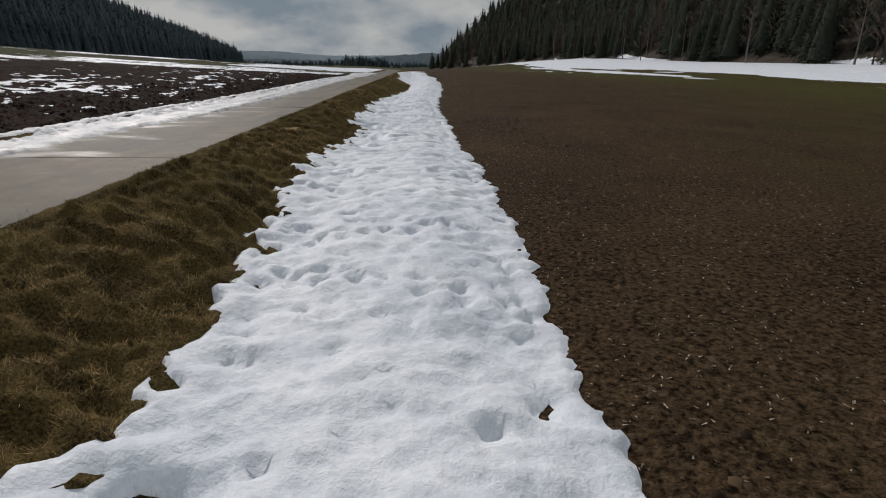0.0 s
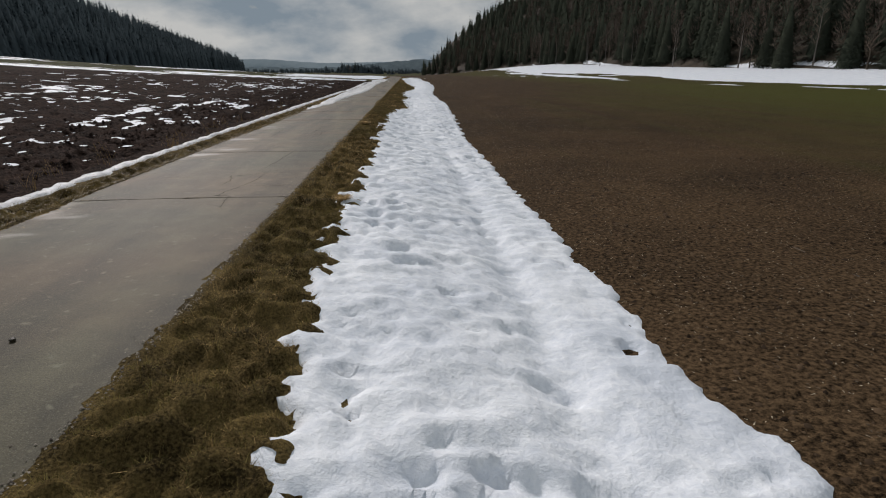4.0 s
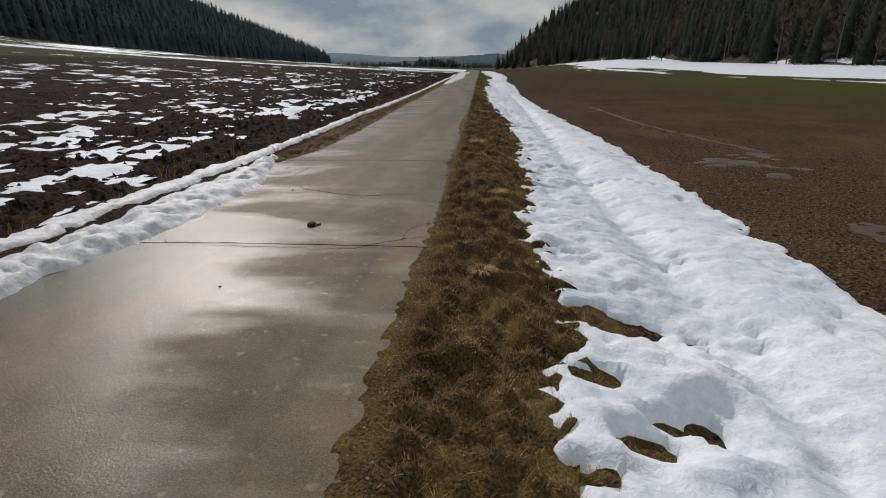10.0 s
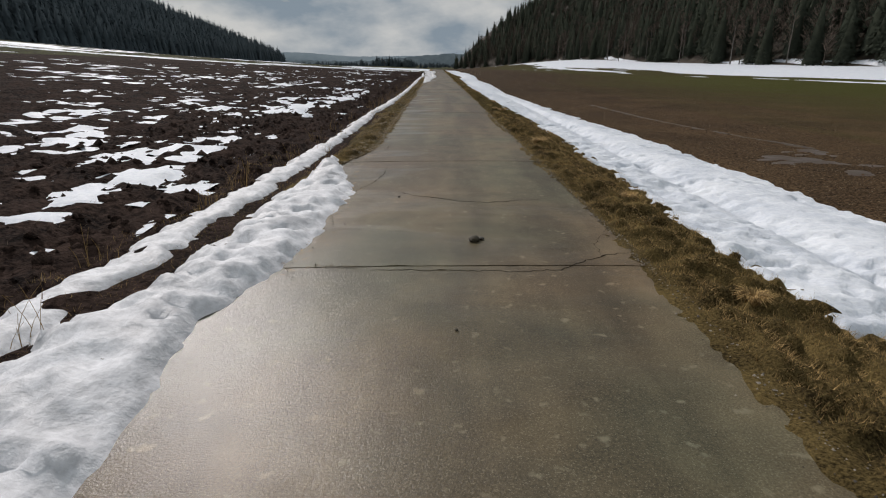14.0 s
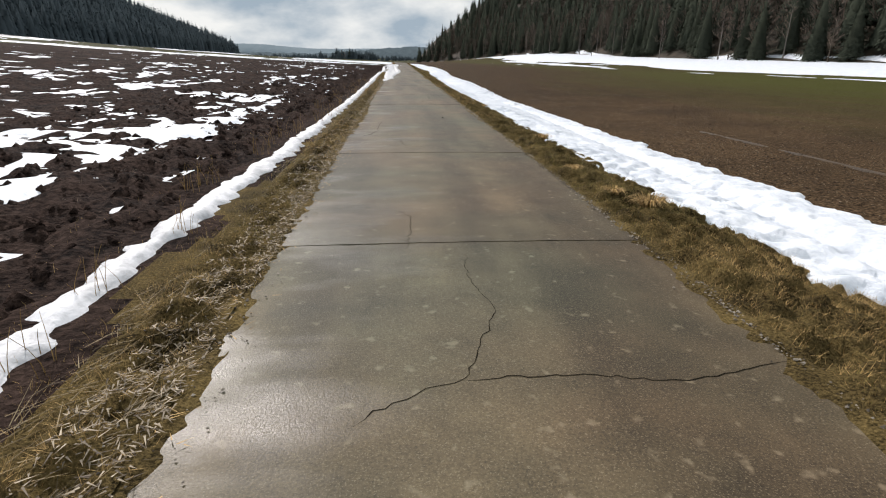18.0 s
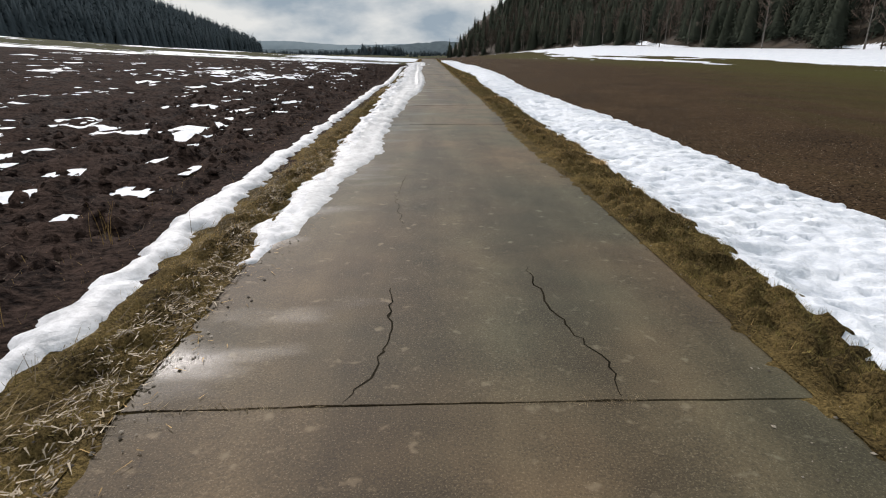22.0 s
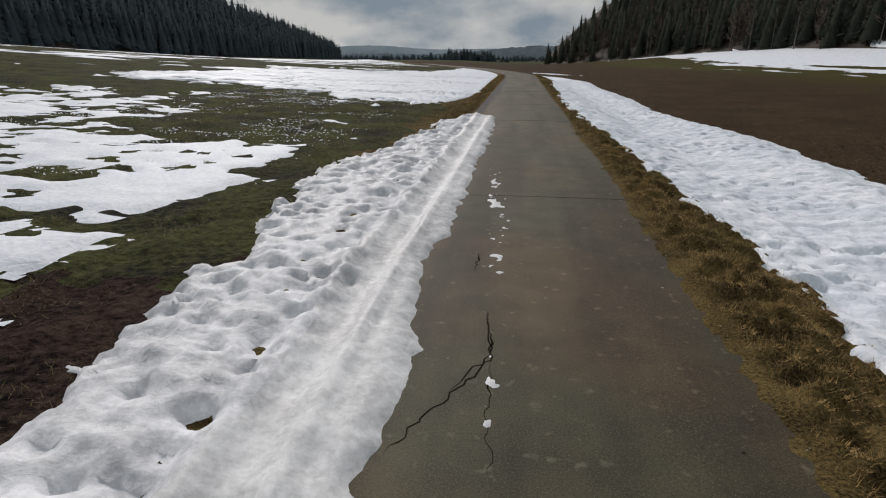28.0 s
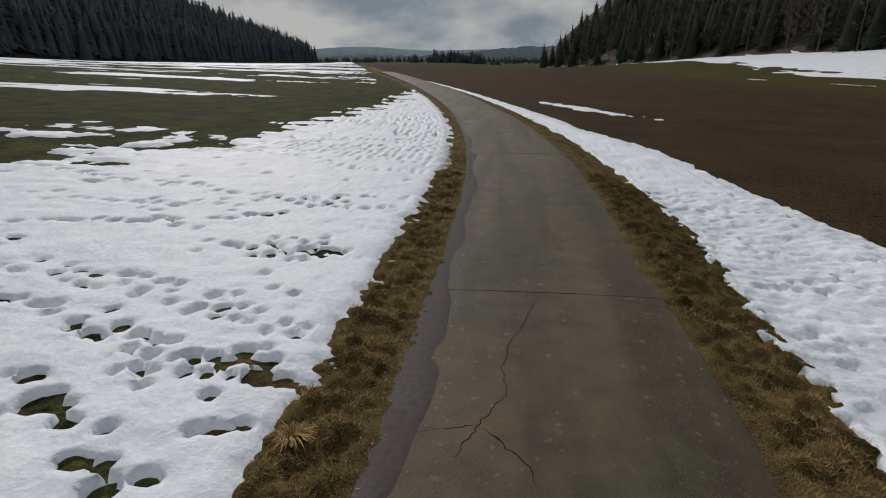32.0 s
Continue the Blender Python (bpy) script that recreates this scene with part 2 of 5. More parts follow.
    grains.data_type = "RGBA"
    l.new(geo.outputs["Position"], grain.inputs["Vector"])
    l.new(grain.outputs["Fac"], grain_ramp.inputs["Fac"])
    l.new(grain_ramp.outputs["Color"], grains.inputs["Factor"])
    l.new(lighten.outputs[2], grains.inputs[6])
    grains.inputs[7].default_value = (0.32, 0.29, 0.23, 1)
    # rusty and mossy washes
    wash, wash_ramp, wet = n.new("ShaderNodeTexNoise"), n.new("ShaderNodeValToRGB"), n.new("ShaderNodeMix")
    wash.inputs["Scale"].default_value, wash.inputs["Detail"].default_value = 0.45, 5.0
    wash_ramp.color_ramp.elements[0].position, wash_ramp.color_ramp.elements[0].color = 0.38, (0.86, 0.92, 0.80, 1)
    wash_ramp.color_ramp.elements[1].position, wash_ramp.color_ramp.elements[1].color = 0.64, (1.16, 0.98, 0.80, 1)
    wet.data_type, wet.blend_type = "RGBA", "MULTIPLY"
    wet.inputs["Factor"].default_value = 1.0
    l.new(geo.outputs["Position"], wash.inputs["Vector"])
    l.new(wash.outputs["Fac"], wash_ramp.inputs["Fac"])
    l.new(grains.outputs[2], wet.inputs[6])
    l.new(wash_ramp.outputs["Color"], wet.inputs[7])
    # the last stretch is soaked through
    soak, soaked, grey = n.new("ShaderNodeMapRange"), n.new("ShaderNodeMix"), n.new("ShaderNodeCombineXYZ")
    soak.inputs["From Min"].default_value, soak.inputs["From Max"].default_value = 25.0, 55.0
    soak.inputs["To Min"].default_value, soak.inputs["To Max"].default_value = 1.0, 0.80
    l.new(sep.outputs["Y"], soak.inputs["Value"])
    # colour also scaled down to 0.78 between y=-54 and y=-42, and on from there
    dull, darker = n.new("ShaderNodeMapRange"), n.new("ShaderNodeMath")
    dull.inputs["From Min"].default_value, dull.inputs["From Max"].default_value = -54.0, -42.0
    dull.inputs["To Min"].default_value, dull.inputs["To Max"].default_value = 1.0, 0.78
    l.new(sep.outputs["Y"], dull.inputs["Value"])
    darker.operation = "MULTIPLY"
    l.new(soak.outputs["Result"], darker.inputs[0])
    l.new(dull.outputs["Result"], darker.inputs[1])
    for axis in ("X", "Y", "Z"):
        l.new(darker.outputs["Value"], grey.inputs[axis])
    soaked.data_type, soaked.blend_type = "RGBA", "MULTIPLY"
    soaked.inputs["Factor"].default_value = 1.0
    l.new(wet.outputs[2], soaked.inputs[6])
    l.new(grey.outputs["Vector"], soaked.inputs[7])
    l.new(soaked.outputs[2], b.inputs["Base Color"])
    return m


def sprouting_field():
    """Brown tilth near the ditch; further out a thin green winter crop comes through in rows."""
    m = M_TILTH
    n, l = m.node_tree.nodes, m.node_tree.links
    b = n["Principled BSDF"]
    geo, sep, out, rows, scl, add, green = (n.new("ShaderNode" + k) for k in ("NewGeometry", "SeparateXYZ", "MapRange", "TexNoise", "Mapping", "Math", "Mix"))
    l.new(geo.outputs["Position"], sep.inputs["Vector"])
    l.new(sep.outputs["X"], out.inputs["Value"])
    out.inputs["From Min"].default_value, out.inputs["From Max"].default_value = 5.0, 36.0
    out.inputs["To Min"].default_value, out.inputs["To Max"].default_value = -0.75, 0.65
    scl.inputs["Scale"].default_value = (0.9, 0.05, 1.0)
    rows.inputs["Scale"].default_value, rows.inputs["Detail"].default_value = 1.0, 6.0
    l.new(geo.outputs["Position"], scl.inputs["Vector"])
    l.new(scl.outputs["Vector"], rows.inputs["Vector"])
    add.operation, add.use_clamp = "ADD", True
    along, both = n.new("ShaderNodeMapRange"), n.new("ShaderNodeMath")
    along.inputs["From Min"].default_value, along.inputs["From Max"].default_value = 0.0, 50.0
    along.inputs["To Min"].default_value, along.inputs["To Max"].default_value = 0.0, -0.55
    l.new(sep.outputs["Y"], along.inputs["Value"])
    both.operation = "ADD"
    l.new(out.outputs["Result"], both.inputs[0])
    l.new(along.outputs["Result"], both.inputs[1])
    l.new(both.outputs["Value"], add.inputs[0])
    l.new(rows.outputs["Fac"], add.inputs[1])
    green.data_type = "RGBA"
    l.new(add.outputs["Value"], green.inputs["Factor"])
    # soil colour scaled from 1.3 at y=-46 down to 0.82 at y=-16
    tone, toned, grey = n.new("ShaderNodeMapRange"), n.new("ShaderNodeMix"), n.new("ShaderNodeCombineXYZ")
    tone.inputs["From Min"].default_value, tone.inputs["From Max"].default_value = -46.0, -16.0
    tone.inputs["To Min"].default_value, tone.inputs["To Max"].default_value = 1.3, 0.82
    l.new(sep.outputs["Y"], tone.inputs["Value"])
    for axis in ("X", "Y", "Z"):
        l.new(tone.outputs["Result"], grey.inputs[axis])
    toned.data_type, toned.blend_type = "RGBA", "MULTIPLY"
    toned.inputs["Factor"].default_value = 1.0
    l.new(b.inputs["Base Color"].links[0].from_socket, toned.inputs[6])
    l.new(grey.outputs["Vector"], toned.inputs[7])
    l.new(toned.outputs[2], green.inputs[6])
    green.inputs[7].default_value = (0.060, 0.060, 0.017, 1)
    l.new(green.outputs[2], b.inputs["Base Color"])


sprouting_field()
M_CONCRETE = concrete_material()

# ---- numbers and shapes of the land ----
RNG = np.random.default_rng(7)
TABLE = RNG.random((256, 256))


def vnoise(x, y, seed=0):
    x, y = np.asarray(x, float) + seed * 17.31, np.asarray(y, float) + seed * 41.77
    xi, yi = np.floor(x).astype(int), np.floor(y).astype(int)
    u, v = x - xi, y - yi
    u, v = u * u * (3 - 2 * u), v * v * (3 - 2 * v)
    a, b = TABLE[xi & 255, yi & 255], TABLE[(xi + 1) & 255, yi & 255]
    c, d = TABLE[xi & 255, (yi + 1) & 255], TABLE[(xi + 1) & 255, (yi + 1) & 255]
    return (a * (1 - u) + b * u) * (1 - v) + (c * (1 - u) + d * u) * v


def fbm(x, y, seed=0, octaves=4):
    s, amp, tot = 0.0, 0.5, 0.0
    for k in range(octaves):
        s, tot, amp = s + amp * vnoise(x * 2**k, y * 2**k, seed + k), tot + amp, amp / 2
    return s / tot


def step(a, b, x):
    t = np.clip((np.asarray(x, float) - a) / (b - a), 0, 1)
    return t * t * (3 - 2 * t)


def tussock(x, y):
    """Rounded hummocks of grass, a hand's width and more, with gaps between."""
    lump = 0.62 * fbm(x / 0.12, y / 0.10, 13, 2) + 0.38 * fbm(x / 0.42, y / 0.36, 14, 2)
    return np.clip((lump - 0.33) / 0.38, 0, 1)


def bend(y):
    """How far the road has swung to the left at y."""
    s = np.maximum(0, np.asarray(y, float) - 103)
    return -0.30 * (s - 22 * (1 - np.exp(-s / 22)))


def ditch_edges(y):
    left = np.interp(y, [-70, -62, -60.6, -58, -55.5, -52, -46, -44, -42, -38, -34, -26, -14, -12, -8, -5.5, -2, 0.5, 5, 6.9, 7.4, 12, 16, 24, 32, 43, 45.5, 48, 50, 56, 60, 64, 66, 74, 79, 84, 90, 94, 100, 104, 120, 140],
                     [2.5, 2.45, 2.7, 2.6, 2.8, 2.95, 3.0, 2.95, 2.8, 2.5, 2.25, 2.25, 2.2, 2.4, 2.6, 3.0, 2.95, 2.65, 3.0, 3.15, 2.7, 2.7, 2.7, 3.2, 3.8, 4.0, 3.65, 3.0, 2.5, 2.6, 2.35, 2.3, 1.9, 1.7, 1.95, 1.95, 2.1, 2.35, 2.6, 2.9, 3.3, 3.0])
    right = np.interp(y, [-70, -62, -58, -56, -48, -46, -42, -38, -34, -28, -18, -14, -10, -6, 0, 4, 14, 18, 30, 48, 54, 62, 67, 72, 76, 84, 90, 96, 104, 108, 116, 122, 140],
                      [5.9, 5.88, 5.73, 5.82, 5.75, 5.7, 5.45, 5.3, 5.2, 5.12, 5.1, 5.27, 5.45, 5.52, 5.68, 5.55, 5.4, 5.5, 6.2, 6.8, 6.6, 6.9, 7.0, 6.2, 5.9, 6.25, 6.1, 6.0, 6.35, 5.95, 5.8, 5.0, 4.6])
    return left, right


def wide(y):
    """How much further to the left the slabs reach where the road begins."""
    return 0.45 * step(-53, -55.5, y)


def on_road(u, y):
    return (u < 1.46) & (u > -1.46 - wide(y))


def verge_grass(x, y):
    """Where tussocky grass grows beside the road."""
    u = x - bend(y)
    edge = ditch_edges(y)[0] + 0.45
    return np.where(u > 0, step(1.48, 1.65, u) * step(edge, edge - 0.4, u), step(1.5, 1.7, -u - wide(y)) * step(0.0, -0.22, -u - np.interp(y, [-57, -52, 50, 66], [2.3, 2.05, 2.05, 2.4])))


def land(x, y, rough=True):
    """Height of the bare ground."""
    x, y = np.asarray(x, float), np.asarray(y, float)
    u = x - bend(y)
    left, right = np.maximum(0, -u - 2.4), np.maximum(0, u - 1.5)
    # left: a field that climbs to the wood; right: ditch, flat field, then the bank under the wood
    rise = np.interp(y, [-300, 110, 170, 295, 370, 480, 560, 700], [13, 12.5, 9.5, 5.5, 4.6, 2.0, -1.0, -3.0])
    s = np.minimum(left / 163.0, 1.15)
    z = rise * (0.5 * s + 0.5 * s * s)
    z += -np.interp(y, [-30, -18, -4, 10], [0.58, 0.68, 0.68, 0.63]) * step(0.0, np.interp(y, [-30, -18, -4, 10], [2.6, 2.1, 2.1, 2.4]), right) + 0.12 * step(2.6, 4.6, right) - 0.05 * step(1.5, 4.0, right)
    edge = wood_right(y)
    z += np.interp(y, [-20, 40, 110, 150, 180, 210, 240, 270, 300, 340, 400], [0.035, 0.055, 0.08, 0.103, 0.135, 0.155, 0.15, 0.13, 0.095, 0.05, 0.0]) * np.maximum(0, np.minimum(x - (edge - 30), 30)) * step(3.0, 20.0, right)
    z += np.where(x > edge, np.interp(y, [200, 300, 400], [0.80, 0.95, 1.15]) * (x - edge) * np.exp(-np.maximum(0, x - edge) / 170), 0)
    el = wood_left(y)
    z += np.where(x < el, 0.86 * np.interp(y, [300, 480, 565], [1.0, 0.75, 0.45]) * (el - x) * np.exp(-np.maximum(0, el - x) / 200), 0)
    z -= 2.0 * step(130, 420, y) * step(-60, -10, x)
    if rough:
        plough = step(2.4, 3.0, -u) * step(62, 48, y + 6 * vnoise(x / 9, y / 9, 3)) * step(60, 25, left)
        ridge = np.abs(fbm(u / 0.42, y / 1.5, 5, 2) - 0.5) * 2
        z += plough * (0.30 * (fbm(x / 0.30, y / 0.36, 8, 3) - 0.45) - 0.10 * ridge + 0.12 * (fbm(x / 1.1, y / 3.0, 9, 2) - 0.5))
        mead = step(2.4, 3.2, -u) * (1 - plough)
        z += mead * 0.17 * (fbm(x / 0.5, y / 0.5, 11, 3) - 0.5)
        z += verge_grass(x, y) * (0.15 * tussock(x, y) - 0.065)
        z += step(2.9, 3.6, u) * 0.05 * (fbm(x / 0.25, y / 0.25, 15, 3) - 0.5)
    z = np.where(on_road(u, y), -0.10, z)
    return z


def pits(x, y, cell, seed, radius, chance):
    """Round hollows strewn at random, one at most to a cell; chance: a number, or a function of the hollow's place."""
    gx, gy = np.floor(x / cell), np.floor(y / cell)
    deep = np.zeros_like(x)
    for i in (-1, 0, 1):
        for j in (-1, 0, 1):
            a, b = (gx + i).astype(int), (gy + j).astype(int)
            r1, r2 = TABLE[(a + 31 * seed) & 255, (b + 7) & 255], TABLE[(a + 5) & 255, (b + 57 * seed) & 255]
            r3, r4 = TABLE[(a * 3 + seed) & 255, (b * 5 + 11) & 255], TABLE[(a * 7 + 13) & 255, (b * 3 + seed) & 255]
            px, py = (gx + i + 0.2 + 0.6 * r1) * cell, (gy + j + 0.2 + 0.6 * r2) * cell
            d = np.hypot(x - px, (y - py) * (0.75 + 0.5 * r4)) / (radius * (0.65 + 0.7 * r4))
            likely = chance(px, py) if callable(chance) else chance
            deep = np.maximum(deep, np.where(r3 < likely, step(1.0, 0.3, d) * (0.5 + 0.5 * r1), 0))
    return deep


def wood_right(y):
    return np.interp(y, [-400, -50, 60, 150, 230, 290, 350, 405, 470, 900], [120, 84, 76, 73, 66, 50, 32, 14, 14, 200])


def wood_left(y):
    return np.interp(y, [-400, -100, 0, 150, 300, 450, 530, 565, 600, 900], [-150, -160, -165, -165, -165, -165, -163, -166, -200, -700])


def sheet(name, xs, ys, zfun, mats, pick=None, keep=None):
    """A grid of ground as one mesh; pick gives each face's material, keep drops faces."""
    xs, ys = np.asarray(xs), np.asarray(ys)
    X, Y = np.meshgrid(xs, ys, indexing="ij")
    X = X + bend(Y) * np.exp(-np.abs(X) / 60.0)
    Z = zfun(X, Y)
    nx, ny = X.shape
    idx = np.arange(nx * ny).reshape(nx, ny)
    quads = np.stack([idx[:-1, :-1], idx[1:, :-1], idx[1:, 1:], idx[:-1, 1:]], -1).reshape(-1, 4)
    if keep is not None:
        ok = keep(X, Y, Z)
        any_ok = ok[:-1, :-1] | ok[1:, :-1] | ok[1:, 1:] | ok[:-1, 1:]
        quads = quads[any_ok.ravel()]
    verts = np.stack([X, Y, Z], -1).reshape(-1, 3)
    used = np.unique(quads)
    remap = np.zeros(len(verts), int)
    remap[used] = np.arange(len(used))
    verts, quads = verts[used], remap[quads]
    return mesh_from(name, verts, quads, mats, pick)


def mesh_from(name, verts, faces, mats, pick=None, smooth=True):
    """A mesh from arrays: faces all of one size."""
    k = faces.shape[1]
    me = bpy.data.meshes.new(name)
    me.vertices.add(len(verts))
    me.vertices.foreach_set("co", np.ascontiguousarray(verts, np.float32).ravel())
    me.loops.add(faces.size)
    me.loops.foreach_set("vertex_index", faces.astype(np.int32).ravel())
    me.polygons.add(len(faces))
    me.polygons.foreach_set("loop_start", np.arange(0, faces.size, k, dtype=np.int32))
    me.polygons.foreach_set("loop_total", np.full(len(faces), k, np.int32))
    for m in mats:
        me.materials.append(m)
    if pick is not None:
        c = verts[faces].mean(1)
        me.polygons.foreach_set("material_index", pick(c[:, 0], c[:, 1]).astype(np.int32))
    if smooth:
        me.polygons.foreach_set("use_smooth", np.ones(len(faces), bool))
    me.update(calc_edges=True)
    me.validate()
    return me


def part(name, bm, mat, parent, label=""):
    me = bpy.data.meshes.new(name)
    bm.to_mesh(me)
    bm.free()
    me.materials.append(mat)
    ob = new(name, me)
    ob.parent = parent
    return tagged(ob, label)


def spread(*runs):
    """Joined runs of evenly spaced numbers: (from, to, gap)."""
    out = [np.arange(a, b - 1e-6, g) for a, b, g in runs]
    return np.concatenate(out + [[runs[-1][1]]])


def widening(start, end, first, growth):
    """Numbers from start to end whose gaps grow."""
    out, gap, sign = [start], first, 1 if end > start else -1
    while (end - out[-1]) * sign > gap:
        out.append(out[-1] + sign * gap)
        gap *= growth
    out[-1] = end
    return np.array(out)


# ---- ground ----
GX = np.concatenate([widening(-16, -1600, 0.3, 1.12)[::-1], spread((-16, -8, 0.25), (-8, -2.3, 0.085), (-2.3, -1.4, 0.15), (-1.4, 1.4, 1.4), (1.4, 3.2, 0.2), (3.2, 5.0, 0.3), (5.0, 6.5, 0.2), (6.5, 12.0, 0.35))[1:], widening(12, 34, 0.3, 1.12)[1:], spread((35, 96, 1.3)), widening(97, 1600, 2.0, 1.14)[1:]])
GY = np.concatenate([widening(-66, -500, 0.2, 1.12)[::-1], spread((-66, 60, 0.17), (60, 104, 0.22), (104, 140, 0.5))[1:], widening(140, 2600, 0.6, 1.07)[1:]])


def ground_kind(x, y):
    u = x - bend(y)
    wob = 8 * (vnoise(x / 12, y / 12, 21) - 0.5)
    kind = np.where(u > 0, 1, 0)
    kind = np.where((u < -2.2) & (y + 6 * vnoise(x / 9, y / 9, 3) + 3.5 * (fbm(x / 0.9, y / 0.9, 24, 3) - 0.5) > 55), 3, kind)
    kind = np.where((u < -62 + wob), 3, kind)
    kind = np.where((u > -2.12 + 0.4 * (vnoise(x / 0.4, y / 0.5, 22) - 0.5)) & (u < 3.3) | (y > 58) & (u > -2.75 + 1.6 * (fbm(x / 0.8, y / 0.9, 26, 3) - 0.5)) & (u < 3.3), 4, kind)
    kind = np.where((x > wood_right(y) - 1) | (x < wood_left(y) + 1), 5, kind)
    return np.where((y > 420) & (x < wood_right(y)) & (x > wood_left(y)), 3, kind)


ground = tagged(new("ground", sheet("ground", GX, GY, lambda x, y: land(x, y) - 0.05 * verge_grass(x, y), [M_PLOUGH, M_TILTH, M_TILTH, M_MEADOW, M_VERGE, M_FOREST_FLOOR], ground_kind)),
                "dark ploughed field, brown seeded field, grass verges and ditch between woods", "ground", kind="structure")


# ---- turf of the verges ----
for x0, x1, gap, where in ((1.46, 3.3, 0.038, (-66, 24)), (1.46, 4.5, 0.045, (24, 50)), (1.46, 3.4, 0.042, (50, 108)), (-2.55, -1.46, 0.042, (-66, 108))):
    turf = tagged(new("verge_turf", sheet("verge_turf", np.arange(x0, x1, gap), np.arange(where[0], where[1] + 0.01, gap * 1.15), land, [M_VERGE], keep=lambda x, y, z: verge_grass(x, y) > 0.015)),
                  "hummocky matted brown turf along the road", "turf", kind="structure")


# ---- road of concrete slabs ----
road = tagged(new("road"), "narrow farm road of wet cracked olive-grey concrete slabs", "road", kind="structure")
JOINTS = [-74.9, -69.9, -64.9, -59.75, -54.65, -50.45, -44.8, -40.4, -36.0, -31.0, -26.5, -22.75, -18.5, -14.4, -9.3, -4.9, -0.6, 3.8, 8.2, 12.35, 17.4, 22.4, 27.4, 31.9, 36.4, 41.0, 46.5, 51.8, 57.2, 62.2, 66.5, 72.3, 77.9, 81.0, 84.7, 89.9, 95.1, 100.3, 106.0]


def slab(a, b, seed):
    """One slab of the road: a little crooked, edges crumbled, a shallow crown."""
    r = random.Random(seed)
    bm = bmesh.new()
    rows, cols, top = 12, 26, []
    for i in range(rows + 1):
        line = []
        for j in range(cols + 1):
            y = a + 0.003 + (b - a - 0.006) * i / rows
            if i in (0, rows):
                y += (1 if i == 0 else -1) * max(0.0, r.gauss(-0.001, 0.007))
            s = -1.5 + 3.0 * j / cols - float(wide(y)) * max(0.0, 1 - 2 * j / cols)
            if j in (0, cols):
                s += r.uniform(-0.03, 0.025)
            line.append(bm.verts.new((s + float(bend(y)), y, 0.004 * math.sin(seed * 2.1) - 0.006 * (s / 1.5) ** 2 * 2)))
        top.append(line)
    for i in range(rows):
        for j in range(cols):
            bm.faces.new((top[i][j], top[i][j + 1], top[i + 1][j + 1], top[i + 1][j]))
    rim = [e for e in bm.edges if e.is_boundary]
    down = bmesh.ops.extrude_edge_only(bm, edges=rim)["geom"]
    for v in down:
        if isinstance(v, bmesh.types.BMVert):
            v.co.z -= 0.16
    for f in bm.faces:
        f.smooth = False
    bmesh.ops.recalc_face_normals(bm, faces=bm.faces)
    return bm


for k in range(len(JOINTS) - 1):
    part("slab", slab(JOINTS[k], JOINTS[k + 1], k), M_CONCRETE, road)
for k in range(24):
    part("slab", slab(106.0 + 5 * k, 111.0 + 5 * k, 50 + k), M_CONCRETE, road)


# ---- snow ----
BITES = [(3.0, -60.6, 0.5, 0.26), (2.78, -61.68, 0.2, 0.1), (3.42, -61.98, 0.12, 0.13), (3.15, -62.05, 0.1, 0.08), (2.95, -62.3, 0.14, 0.1), (3.3, -49.9, 0.4, 0.16), (3.15, -45.4, 0.32, 0.22), (3.05, -44.3, 0.2, 0.15), (3.0, -54.0, 0.3, 0.18), (3.1, -55.2, 0.32, 0.2), (3.38, -5.97, 0.15, 0.1), (2.75, -10.4, 0.15, 0.10), (3.05, 11.4, 0.3, 0.25), (3.1, 7.8, 0.4, 0.15), (3.05, 47.4, 0.25, 0.3)]


def ditch_snow(x, y, detail=True):
    u = x - bend(y)
    a, b = ditch_edges(y)
    lump, knob = fbm(x / 0.38, y / 0.30, 31, 3) - 0.5, fbm(x / 0.15, y / 0.12, 32, 2) - 0.5
    tongue = fbm(x / 1.6, y / 0.8, 33, 3) - 0.5
    m = np.minimum(u - a - 0.24 * tongue - 0.36 * lump - 0.22 * knob, b - u + 0.3 * (fbm(x / 0.9, y / 0.6, 35, 3) - 0.5) + 0.24 * lump + 0.14 * knob)
    for cx, cy, rx, ry in BITES:
        m = np.minimum(m, (np.hypot((x - cx) / rx, (y - cy) / ry) - 1) * 0.4 + 0.35 * lump + 0.3 * knob)
    body = 0.055 * (1 - np.exp(-np.maximum(m, 0) / 0.035)) + np.minimum(m, 0) * 0.8
    deep = step(0, 1.1, m)
    body += deep * (0.18 - 0.13 * step(-12, -30, y) * np.exp(-((u - 4.15 - 0.12 * np.sin(y / 7)) / 0.26) ** 2))
    if not detail:
        return np.maximum(body, -0.10)
    inside = step(0.02, 0.22, m)
    crowd = vnoise(x / 1.7, y / 2.6, 38)
    calm = 1 - 0.55 * step(4.2, 4.5, u) * step(-24, -34, y)
    body += inside * calm * (0.085 * (fbm(x / 0.20, y / 0.13, 37, 2) - 0.5) + 0.06 * (fbm(x / 0.6, y / 0.35, 36, 2) - 0.5))
    body -= inside * calm * (0.034 * pits(x, y, 0.16, 3, 0.075, 0.65) + 0.11 * pits(x, y, 0.36, 2, 0.09, 0.05 + 0.4 * step(0.5, 0.8, crowd)) + 0.12 * trail(x, y, 39))
    body -= 0.10 * pits(x, y, 0.50, 5, 0.15, 0.6 * step(0.5, 0.1, m)) * step(0.0, 0.08, m)
    return np.maximum(body, -0.10)


